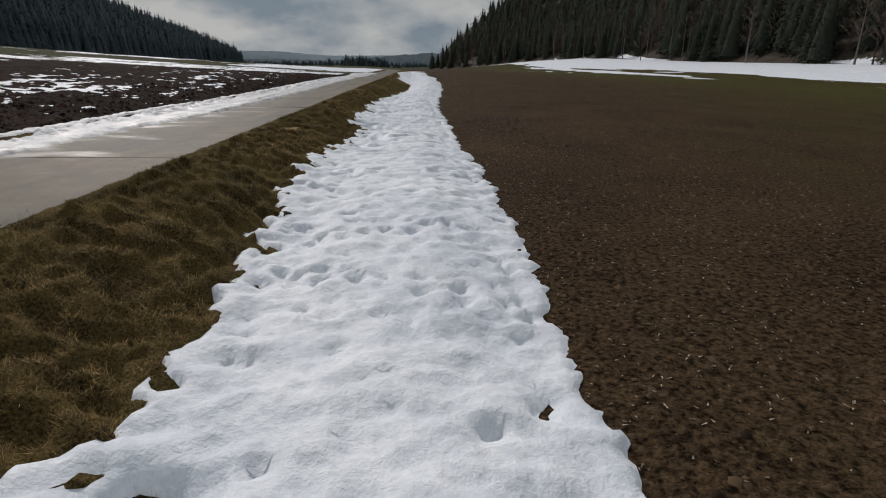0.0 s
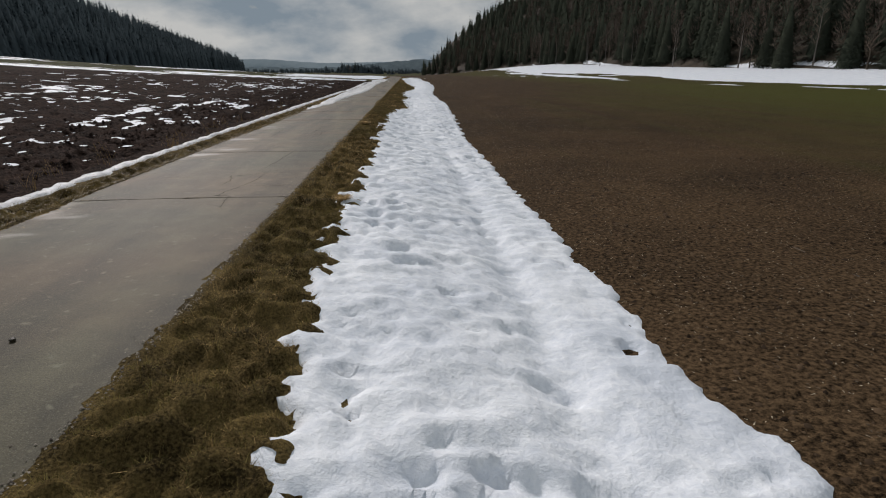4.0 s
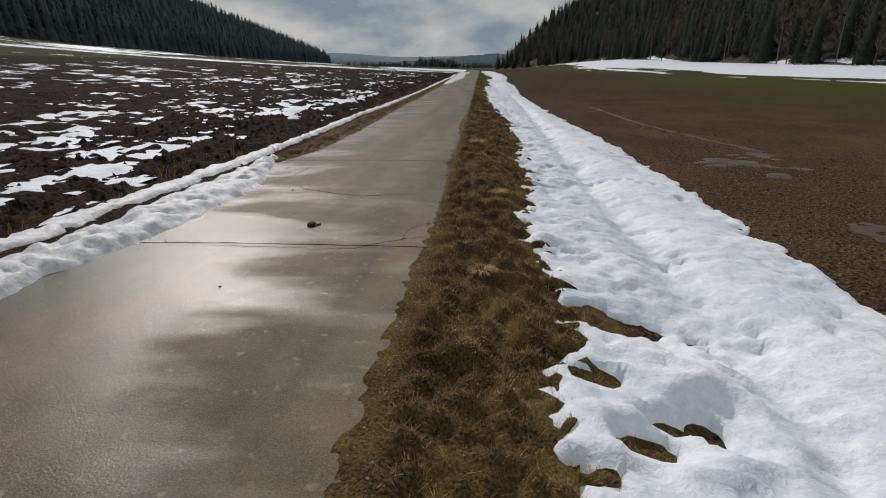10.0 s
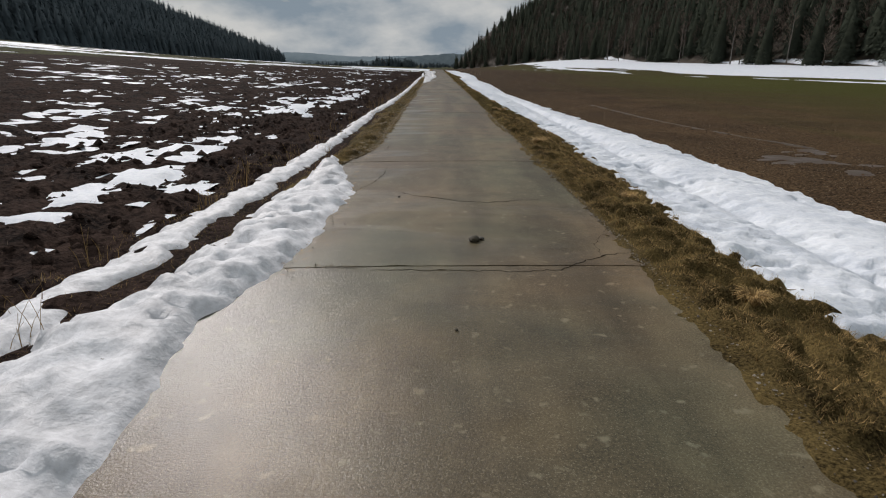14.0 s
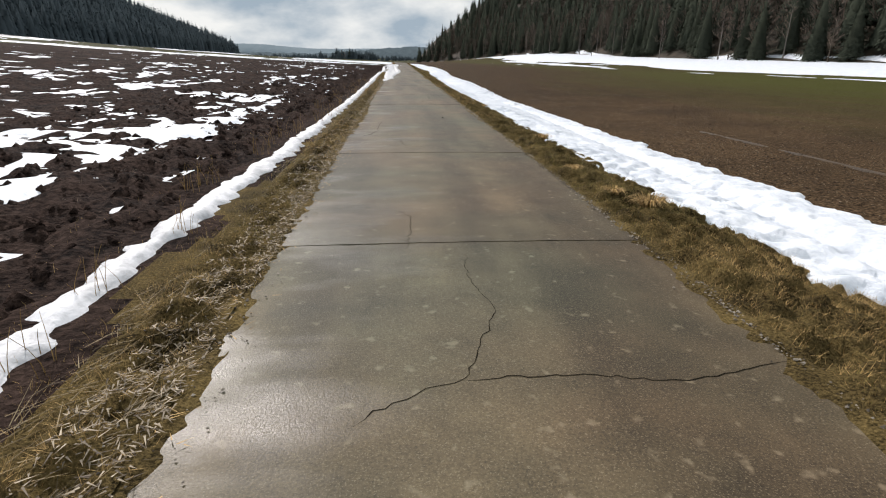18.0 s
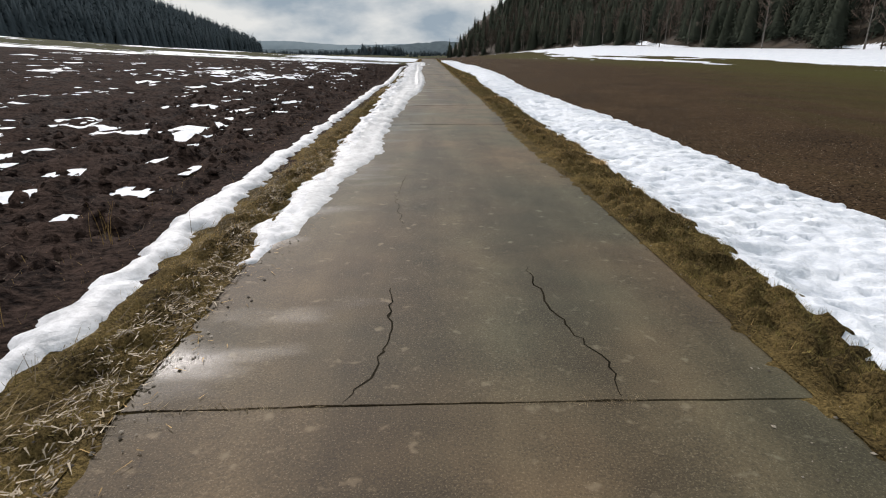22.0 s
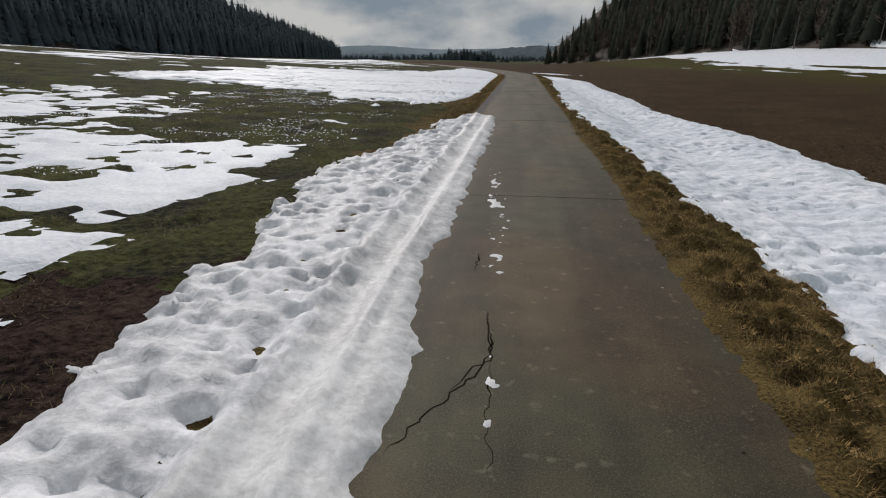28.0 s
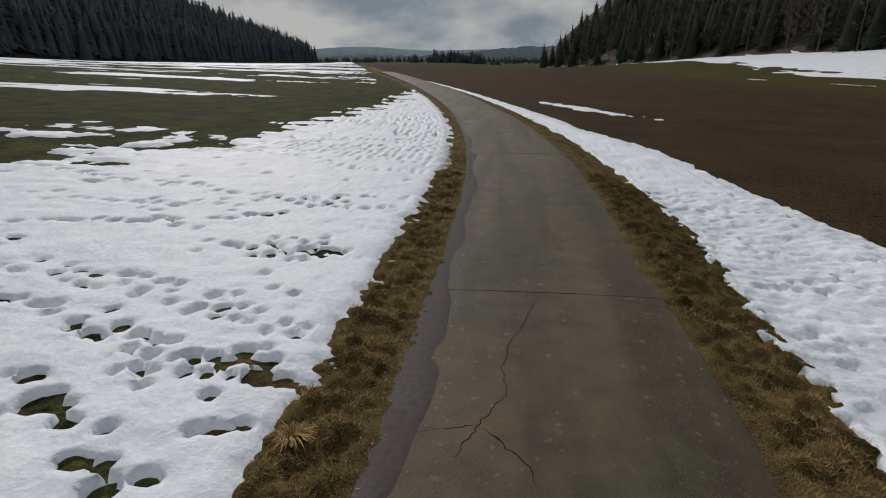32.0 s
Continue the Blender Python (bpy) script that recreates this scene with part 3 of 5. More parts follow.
def trail(x, y, seed):
    """Prints in rows that wander across."""
    def rows(x, y):
        row = vnoise(x / 2.5, y / 4.0, seed)
        band = np.maximum(np.exp(-((((y + 1.6 * row + 0.22 * x) % 4.6) - 2.2) / 0.20) ** 2), np.exp(-((((y - 2.2 * row - 0.35 * x) % 7.3) - 3.0) / 0.18) ** 2))
        return np.where(band > 0.3, 0.9, 0.0)

    return pits(x, y, 0.28, seed, 0.11, rows)


def snow_sheet(name, xs, ys, depth, label, mats=(M_SNOW,), rough=False, pick=None, low=-0.06):
    me = sheet(name, xs, ys, lambda x, y: land(x, y, rough) + depth(x, y), mats, pick, keep=lambda x, y, z: depth(x, y) > low)
    return tagged(new(name, me), label, "snow", kind="structure")


snow_sheet("snow_ditch", spread((1.35, 7.5, 0.058)), np.concatenate([spread((-67, 108, 0.053)), widening(108, 240, 0.15, 1.02)[1:]]), ditch_snow,
           "long strip of white melting snow with footprints filling the ditch")


def lane_snow(x, y, detail=True):
    """The line of snow on the left verge, and where it spreads over the road."""
    u = x - bend(y)
    n1, n2 = fbm(x / 0.7, y / 0.8, 41, 3) - 0.5, fbm(x / 0.3, y / 0.3, 43, 3) - 0.5
    centre = np.interp(y, [-70, -60.5, -58, -55, -50, -45, -40, -30, -13, -10.5, -6, 8, 10, 15, 40.5, 44, 48, 70], [-3.1, -2.9, -2.7, -2.56, -2.44, -2.46, -2.30, -2.18, -2.21, -2.29, -2.3, -2.38, -2.18, -2.22, -2.9, -2.6, -2.6, -2.8])
    broad = lambda v: step(-0.12, 0.08, v)
    half = np.interp(y, [-70, -60.5, -55, -45, -27, -13, -10.5, -6, 10, 15, 40, 46, 50, 60, 66, 70], [0.22, 0.19, 0.17, 0.13, 0.10, 0.12, 0.15, 0.11, 0.12, 0.14, 0.16, 0.13, -0.2, -0.4, -0.5, -0.6])
    n3 = fbm(x / 0.14, y / 0.12, 44, 2) - 0.5
    line = half + 0.005 - np.abs(u - centre) + 0.12 * n1 + 0.16 * n2 + 0.18 * n3
    inner = np.interp(y, [-70, -62, -60.8, -60.3, -59.7, -58, -56.8, -55.7, -54.4, -54, -53.8, -13.2, -12.7, -11.8, -10.1, -8, -5, -0.7, 3, 5.6, 8, 12.5, 20, 31, 39.2, 40.7, 42.6, 45.2, 49.5, 53, 54.4, 55.7, 64, 67.2, 67.6, 68.8, 69.5],
                      [-1.7, -1.72, -1.88, -1.72, -1.55, -1.45, -1.42, -1.75, -2.05, -2.4, -3.4, -3.4, -1.45, -1.32, -1.2, -0.95, -1.0, -0.88, -0.7, -0.5, -0.48, -0.38, -0.55, -0.85, -0.78, -0.78, -1.15, -0.9, -0.6, -0.62, -0.78, -0.67, -0.69, -0.74, -1.14, -1.4, -2.6])
    outer = np.interp(y, [-70, -60.8, -60, -57.4, -56.5, -54, -13, -12, -10.7, -9, -8, 7, 9.6, 11, 20, 39, 40.2, 43, 44.2, 48, 52, 54.5, 58.5, 60.6, 64, 66.1, 66.5, 68.7, 69.5],
                      [-2.6, -2.6, -2.35, -2.3, -2.1, -2.2, -1.5, -1.62, -1.66, -1.5, -1.62, -1.82, -1.95, -1.68, -1.85, -2.2, -2.3, -2.1, -1.85, -2.3, -2.35, -2.6, -3.15, -2.45, -2.2, -2.1, -1.8, -1.45, -1.4])
    lane = np.minimum(inner - u + 0.16 * n1 + 0.16 * n2 + 0.10 * n3, u - outer + (0.4 + 0.6 * step(0, 20, y)) * (0.45 * n1 + 0.55 * n2 + 0.4 * n3))
    m = np.maximum(line, lane)
    icy = step(-1.55, -1.15, u + 0.5 * (fbm(x / 0.5, y / 1.1, 49, 3) - 0.5)) * step(-14, -6, y)
    thin = 1 - 0.65 * step(-4, -9, y) * step(-2.0, -1.75, u) * step(-40, -20, y)
    thick = (0.05 + 0.035 * step(0.0, 0.45, lane)) * thin
    body = thick * (1 - np.exp(-np.maximum(m, 0) / 0.05)) + np.minimum(m, 0) * 0.6
    if not detail:
        return np.maximum(body + np.where(on_road(u, y), 0.10, 0.0), -0.16)
    inside = step(0.0, 0.10, m)
    body += thin * inside * (0.3 + 0.7 * broad(lane)) * (1 - 0.8 * icy) * (0.025 + 0.13 * (fbm(x / 0.30, y / 0.24, 45, 3) - 0.5) + 0.09 * (fbm(x / 0.13, y / 0.11, 42, 2) - 0.5) - 0.09 * pits(x, y, 0.27, 46, 0.11, 0.62))
    rut = np.interp(y, [-12, 0, 8, 20, 39, 41, 54, 64, 70], [-0.95, -0.75, -0.80, -1.05, -1.30, -1.42, -1.58, -1.42, -1.42]) + 0.03 * np.sin(y / 3.7)
    tread = np.exp(-((u - rut) / 0.10) ** 2) * (0.55 + 0.45 * np.sin(6.283 * (y + 0.3 * (u - rut)) / 0.24))
    ridges = 0.035 * (fbm(u / 0.09, y / 2.2, 145, 2) - 0.5) * icy
    kerb = 0.045 * np.exp(-((u - rut - 0.17) / 0.07) ** 2) - 0.03 * np.exp(-((u - rut - 0.42) / 0.09) ** 2) + 0.035 * np.exp(-((u - rut - 0.58) / 0.05) ** 2)
    body += inside * step(-12, -4, y) * (ridges + step(1, 6, y) * (kerb * step(0.1, 0.3, lane) - 0.07 * tread) - 0.03 * icy * step(0.1, 0.5, lane))
    return np.maximum(body + np.where(on_road(u, y), 0.10, 0.0), -0.16)


snow_sheet("snow_verge", spread((-3.9, 0.1, 0.05)), spread((-67, -53, 0.06), (-53, -14, 0.07), (-14, 36, 0.05), (36, 70, 0.045)), lane_snow,
           "dirty trodden snow with a tyre rut along the road edge", (M_SLUSH, M_ICE),
           pick=lambda x, y: np.where((y > -14) & (x > -1.38 + 0.3 * (fbm(x / 0.35, y / 0.9, 48, 3) - 0.5)), 1, 0), low=-0.12)


def trampled(x, y):
    """Where deer have stood and crossed."""
    row = np.exp(-((y - 98.0 + 0.24 * (x + 2.2) + 0.35 * (vnoise(x * 1.3, y * 0, 62) - 0.5)) / 0.2) ** 2) * step(-2.1, -2.5, x)
    row = np.maximum(row, np.exp(-((y - np.interp(x, [-9.0, -7.2, -5.6, -4.6, -3.8], [101.6, 102.0, 102.5, 103.0, 104.2])) / 0.16) ** 2) * step(-3.3, -3.9, x))
    row = np.maximum(row, np.exp(-((y - 101.3 - 0.1 * np.sin(x * 2)) / 0.15) ** 2) * step(-2.5, -2.8, x) * step(-5.6, -5.1, x))
    for cx, cy, r in ((-5.6, 97.3, 0.4), (-4.8, 94.6, 0.3), (-5.4, 78.2, 0.4)):
        row = np.maximum(row, np.exp(-((x - cx) ** 2 + (y - cy) ** 2) / r ** 2))
    return step(0.3, 0.7, row)


HOLES = [(-4.31, 97.3, 0.19), (-4.7, 97.6, 0.12), (-4.1, 97.25, 0.11), (-3.93, 97.1, 0.1), (-3.56, 97.08, 0.08), (-3.54, 96.72, 0.11), (-3.3, 96.7, 0.09), (-2.92, 96.62, 0.1), (-3.16, 96.5, 0.13), (-2.72, 97.2, 0.13), (-2.56, 97.3, 0.08), (-2.86, 97.15, 0.08),
         (-3.0, 97.6, 0.09), (-2.74, 98.0, 0.13), (-2.5, 97.95, 0.1), (-3.12, 98.1, 0.1), (-3.5, 98.2, 0.09), (-3.2, 77.1, 0.15), (-2.96, 77.2, 0.08), (-3.38, 77.3, 0.15), (-2.43, 77.35, 0.1), (-2.9, 77.4, 0.1), (-3.46, 77.5, 0.1),
         (-3.85, 77.5, 0.12), (-3.32, 77.6, 0.1), (-4.13, 77.8, 0.12), (-4.6, 78.3, 0.16), (-4.85, 78.25, 0.12), (-2.74, 78.8, 0.12)]


def white_field(x, y, detail=True):
    """The unbroken snow on the meadow beside the road."""
    u = x - bend(y)
    n1 = fbm(x / 6.0, y / 3.2, 51, 4) - 0.5
    n2 = fbm(x / 0.9, y / 0.7, 53, 3) - 0.5
    near = np.interp(y, [40, 66, 72, 75, 76, 80, 83, 86, 93, 104, 110, 120, 140], [3.3, 3.2, 3.0, 2.6, 2.38, 2.08, 2.1, 2.18, 2.28, 2.35, 2.15, 2.1, 2.3])
    n3 = fbm(x / 0.25, y / 0.2, 54, 2) - 0.5
    m = np.minimum(-u - near + 0.15 * n2 + 0.2 * n3, 6.0)
    n4 = fbm(x / 2.2, y / 1.1, 56, 4) - 0.5
    begin = 72.0 + 0.35 * np.maximum(0, -u - 3)
    calm = 0.35 + 0.65 * step(3, 9, -u)
    m = np.minimum(m, (y - begin) / 4.0 + calm * (3.0 * n1 + 2.5 * n4) + 1.0 * n2 + 0.6 * n3 - 1.3 * step(86, 76, y) * step(7, 13, -u))
    end = np.interp(u, [-60, -18, -10.5, -7, -2.5], [98, 101, 107, 119, 142])
    m = np.minimum(m, (end - y) / 9.0 + 2.2 * n1 + 3.0 * n4 + 0.8 * n2 + 0.5 * n3)
    m = np.minimum(m, (24 + u) / 4.0 + 5 * n1 + 2.0 * n4 + 0.6 * n2)
    body = 0.09 * (1 - np.exp(-np.maximum(m, 0) / 0.12)) + np.minimum(m, 0) * 0.3
    if not detail:
        return np.maximum(body, -0.10)
    body += 0.05 * (fbm(x / 0.35, y / 0.25, 55, 2) - 0.5) - step(0.1, 0.5, m) * (0.022 * pits(x, y, 0.22, 60, 0.09, 0.5) + 0.15 * trail(x, y, 57) + 0.27 * pits(x, y, 0.26, 61, 0.12, lambda px, py: 0.9 * trampled(px, py)) + 0.20 * pits(x, y, 0.27, 59, 0.10, lambda px, py: 0.04 + 0.85 * step(0.57, 0.70, vnoise(px / 3.5, py / 1.6, 58))))
    for cx, cy, r in HOLES:
        body -= 0.24 * step(1.10, 0.75, np.hypot(x - cx, (y - cy) * 1.15) / r + 0.5 * n3)
    return np.maximum(body, -0.10)


snow_sheet("snow_meadow", np.concatenate([widening(-12, -75, 0.16, 1.025)[::-1], spread((-12, -8, 0.1), (-8, -5, 0.07), (-5, -1.9, 0.05))[1:]]), spread((60, 74, 0.12), (74, 80, 0.06), (80, 95, 0.08), (95, 100, 0.055), (100, 106, 0.08), (106, 114, 0.14), (114, 150, 0.3)), white_field,
           "flat white snow field with rows of animal tracks", rough=False)


def patches(x, y):
    """Thin torn patches that lie in the furrows."""
    u = x - bend(y)
    big = fbm((x + 0.25 * y) / 7.0, y / 9.0, 61, 3)
    small = fbm(x / 1.3 + y / 6.0, y / 2.6, 63, 4)
    want = np.interp(y, [-70, -58, -50, -40, -30, -20, -8, 5, 20, 36, 51.5, 53, 54.5, 60, 61.5, 63.5, 67, 69, 72], [0.45, 0.475, 0.46, 0.445, 0.465, 0.465, 0.42, 0.395, 0.38, 0.345, 0.36, 0.60, 0.72, 0.70, 0.50, 0.58, 0.56, 0.45, 0.30])
    clod = fbm(x / 0.42, y / 0.36, 66, 3)
    far = -0.05 * step(14, 45, -u) + 0.42 * (clod - 0.5) - 0.10 * step(0.52, 0.66, fbm(x / 0.8 + 3, y / 0.30, 69, 3))
    m = (0.44 * big + 0.56 * small - (1.06 - want) + far) * 3.2 - 3.0 * step(4.4, 3.2, -u) + step(50, 54, y) * (2.2 * (fbm(x / 1.5, y / 0.55, 67, 4) - 0.5) + 0.6 * (fbm(x / 0.3, y / 0.2, 68, 2) - 0.5))
    m = m - 2.0 * step(60.5, 62.5, y) * step(11, 7, -u)
    body = 0.04 * np.tanh(m / 0.22) + 0.05 * (fbm(x / 0.35, y / 0.3, 65, 3) - 0.5)
    return np.maximum(body, -0.2)


def patch_sheet(name, xs, ys, label):
    me = sheet(name, xs, ys, lambda x, y: land(x, y, True) * 0.2 + land(x, y, False) * 0.8 + patches(x, y), [M_SNOW], keep=lambda x, y, z: patches(x, y) > -0.03)
    return tagged(new(name, me), label, "snow", kind="structure")


patch_sheet("snow_furrows", np.concatenate([widening(-20, -160, 0.3, 1.04)[::-1], spread((-20, -12, 0.15), (-12, -3.2, 0.12))[1:]]), spread((-66, 72, 0.14)), "torn thin snow patches lying in the furrows of the ploughed field")


def bank_snow(x, y):
    e = wood_right(y)
    n = fbm(x / 14, y / 30, 71, 4) - 0.5
    broad = np.interp(y, [110, 160, 210, 240, 270, 300, 330], [26, 23, 21, 15, 7, 3, 0])
    streak = fbm(x / 2.2, y / 45, 75, 4) - 0.5
    m = np.minimum(x - (e - broad) + (16 * n + 14 * streak) * np.minimum(1, broad / 18), (e + 0.6 - x + 4 * streak)) / 4
    m = np.maximum(m, 0.25 - np.abs(x - e + 31 + 10 * n) / 2.0 + 1.6 * (fbm(x / 4, y / 9, 74, 3) - 0.5) + np.minimum(0, (200 - y) / 30))
    m = np.minimum(m, 2) - 0.9 * step(0.60, 0.75, fbm(x / 5, y / 40, 73, 3)) * step(e - 8, e - 20, x)
    return np.maximum(0.16 * np.tanh(m), -0.3)


snow_sheet("snow_bank", np.concatenate([np.arange(20, 95, 0.8)]), np.arange(-60, 335, 1.6), bank_snow, "broad white snow band along the foot of the wood")


def far_strips(x, y):
    e = wood_left(y)
    n = fbm(x / 22, y / 9, 81, 5) - 0.5
    edge = np.exp(-((x - e - 14) / 12) ** 2) * 0.9
    m = 2.2 * n + edge * (0.35 + 0.65 * step(120, 220, y)) - 0.60 + 0.18 * step(40, 80, y) + 0.25 * step(110, 260, y) + 0.25 * step(-60, -110, x)
    m = m + 1.0 * (fbm(x / 5, y / 2.2, 83, 3) - 0.5)
    m = np.minimum(m, (x - e - 2) / 4)
    return np.maximum(0.14 * np.tanh(m * 2), -0.3)


snow_sheet("snow_far", np.concatenate([np.arange(-200, -58, 1.5), np.arange(-58, -6, 0.8)]), np.concatenate([np.arange(-60, 60, 2.0), np.arange(60, 420, 0.9), np.arange(420, 700, 4.0)]),
           lambda x, y: np.where((x > -24) & (y < 112) | (x > -62) & (y < 66), -0.3, np.where(x - bend(y) > -3.5, -0.3, far_strips(x, y))), "long snow streaks on the rising meadow before the wood")

# ---- woods ----
def spruce_arrays(height, radius, sprays, size, r):
    """A spruce crown: a ragged cone of drooping sprays round a dark core."""
    v, f = [], []
    tiers = 16
    for _ in range(sprays):
        t = 1 - math.sqrt(r.random())
        tier = 0.82 + 0.18 * math.cos(6.283 * tiers * t)
        out = radius * ((1 - t) ** 0.6 * r.uniform(0.5, 1.15) * tier + 0.04)
        a = r.uniform(0, 6.283)
        c, s = math.cos(a), math.sin(a)
        z = height * (0.04 + 0.96 * t) - 0.35 * out
        big = size * r.uniform(0.6, 1.3) * (1 - 0.5 * t)
        turn = r.uniform(-0.6, 0.6)
        wx, wy = -s * big * 0.36, c * big * 0.36
        dx, dy, dz = math.cos(a + turn) * big * 0.7, math.sin(a + turn) * big * 0.7, -big * r.uniform(0.2, 0.9)
        n0 = len(v)
        v += [(out * c - 0.5 * dx - wx, out * s - 0.5 * dy - wy, z - 0.4 * dz), (out * c - 0.5 * dx + wx, out * s - 0.5 * dy + wy, z - 0.4 * dz), (out * c + 0.5 * dx, out * s + 0.5 * dy, z + 0.6 * dz)]
        f.append((n0, n0 + 1, n0 + 2))
    n0 = len(v)
    v += [(radius * 0.62 * math.cos(1.047 * k), radius * 0.62 * math.sin(1.047 * k), height * 0.03) for k in range(6)] + [(0, 0, height * 0.9)]
    f += [(n0 + k, n0 + (k + 1) % 6, n0 + 6) for k in range(6)]
    return np.array(v), np.array(f)


def trunk_bm(height, radius, sides=7, lean=0.0):
    bm = bmesh.new()
    rings = []
    for k in range(6):
        z = height * k / 5
        rad = radius * (1 - 0.85 * k / 5) * (1.35 if k == 0 else 1)
        rings.append([bm.verts.new((rad * math.cos(6.283 * j / sides) + lean * z * z / height, rad * math.sin(6.283 * j / sides), z)) for j in range(sides)])
    for a, b in zip(rings, rings[1:]):
        for j in range(sides):
            bm.faces.new((a[j], a[(j + 1) % sides], b[(j + 1) % sides], b[j]))
    bm.faces.new(rings[-1])
    return bm


def spruce_thing(height, radius, seed, mat, label):
    r = random.Random(seed)
    tree = tagged(new("spruce_tree"), label, "tree", "trees of the wood's edge")
    part("trunk", trunk_bm(height * 0.95, 0.011 * height), M_BARK, tree)
    v, f = spruce_arrays(height, radius, 1100, 0.62, r)
    crown = new("crown", mesh_from("crown", v, f, [mat], smooth=False))
    crown.parent = tree
    return tree


def bare_thing(height, seed, bark, label, name="bare_tree"):
    """A leafless tree: a trunk, limbs and fine twigs."""
    r = random.Random(seed)
    tree = tagged(new(name), label, "tree", "bare trees in the wood's edge")
    part("trunk", trunk_bm(height * 0.9, 0.012 * height, 6, r.uniform(-0.06, 0.06)), bark, tree)
    v, f = [], []

    def limb(p, d, length, rad, level):
        d = d.normalized()
        q = p + d * length
        side = d.orthogonal().normalized() * rad
        up = d.cross(side)
        n0 = len(v)
        for k in range(3):
            o = side * math.cos(2.094 * k) + up * math.sin(2.094 * k)
            v.append(tuple(p + o))
        v.append(tuple(q))
        f.extend([(n0, n0 + 1, n0 + 3), (n0 + 1, n0 + 2, n0 + 3), (n0 + 2, n0, n0 + 3)])
        if level:
            for _ in range(r.randint(4, 6)):
                turned = d + Vector((r.uniform(-1, 1), r.uniform(-1, 1), r.uniform(-0.3, 0.9))) * 0.75
                limb(p.lerp(q, r.uniform(0.3, 0.95)), turned, length * r.uniform(0.4, 0.62), rad * 0.55, level - 1)

    for k in range(15):
        a = r.uniform(0, 6.28)
        h = height * r.uniform(0.3, 0.9)
        limb(Vector((0, 0, h)), Vector((math.cos(a), math.sin(a), r.uniform(0.5, 1.4))), height * r.uniform(0.14, 0.26) * (1.25 - h / height), 0.05, 2)
    twigs = new("crown", mesh_from("crown", np.array(v), np.array(f), [M_TWIG], smooth=False))
    twigs.parent = tree
    return tree


def stands(edge, side, ys, rows, gap, r):
    """Places of trees from the wood's edge inwards."""
    out = []
    for row in range(rows):
        y = ys[0] + r.uniform(0, gap)
        while y < ys[1]:
            x = float(edge(y)) + side * (1.5 + row * gap * (0.95 + 0.03 * row) + r.uniform(-2.2, 2.2))
            out.append((x, y + r.uniform(-1, 1), row))
            y += gap * r.uniform(0.6, 1.4) * (1 + 0.09 * row)
    return out


def ground_at(x, y):
    return float(land(np.array([x]), np.array([y]), False)[0])


r_wood = random.Random(5)
models = [spruce_thing(14, 3.2, 1, M_NEEDLE, "tall dark green spruce in the wood's edge"), spruce_thing(16, 3.5, 2, M_NEEDLE, "tall dark green spruce in the wood's edge"),
          spruce_thing(11, 3.0, 3, M_NEEDLE, "young dense dark spruce at the wood's edge")]
bare_models = [bare_thing(12, 11, M_BIRCH, "bare pale-stemmed birch before dark spruces"), bare_thing(10, 12, M_BARK, "bare brown broad-leaved tree before dark spruces")]
first = {}
inner_v, inner_f, inner_n = [], [], 0
cheap = [spruce_arrays(12.5 + 1.4 * (k % 3), 3.1 + 0.4 * (k % 2), 140, 1.4, random.Random(20 + k)) for k in range(8)]


def twiggy(r, height=11.0):
    """A leafless crown as a cloud of thin twigs on a stem."""
    v, f = [(-0.2, 0, 0), (0.2, 0.1, 0), (0, 0, height * 0.85)], [(0, 1, 2)]
    for _ in range(260):
        a, t, q = r.uniform(0, 6.283), r.uniform(0.18, 1.0), r.uniform(0.2, 1.0) ** 0.5
        wide = 2.7 * math.sin(3.0 * min(1, t * 0.9 + 0.08)) ** 0.7 * q
        p = Vector((wide * math.cos(a), wide * math.sin(a), height * t))
        d = Vector((math.cos(a) * r.uniform(0.2, 1), math.sin(a) * r.uniform(0.2, 1), r.uniform(0.4, 1.2))) * r.uniform(0.7, 1.5)
        w = Vector((r.uniform(-1, 1), r.uniform(-1, 1), r.uniform(-0.3, 0.3))) * 0.09
        n0 = len(v)
        v += [tuple(p - w), tuple(p + w), tuple(p + d)]
        f.append((n0, n0 + 1, n0 + 2))
    return np.array(v), np.array(f)


brown = [twiggy(random.Random(40 + k)) for k in range(4)]
brown_v, brown_f, brown_n = [], [], 0
near_count = 0


def plant(model, x, y, size):
    m = Matrix.Translation((x, y, ground_at(x, y) - 0.2)) @ Matrix.Rotation(r_wood.uniform(0, 6.28), 4, "Z")
    if model not in first:
        first[model] = True
        model.matrix_basis = m
        return model
    return copy_thing(model, m)


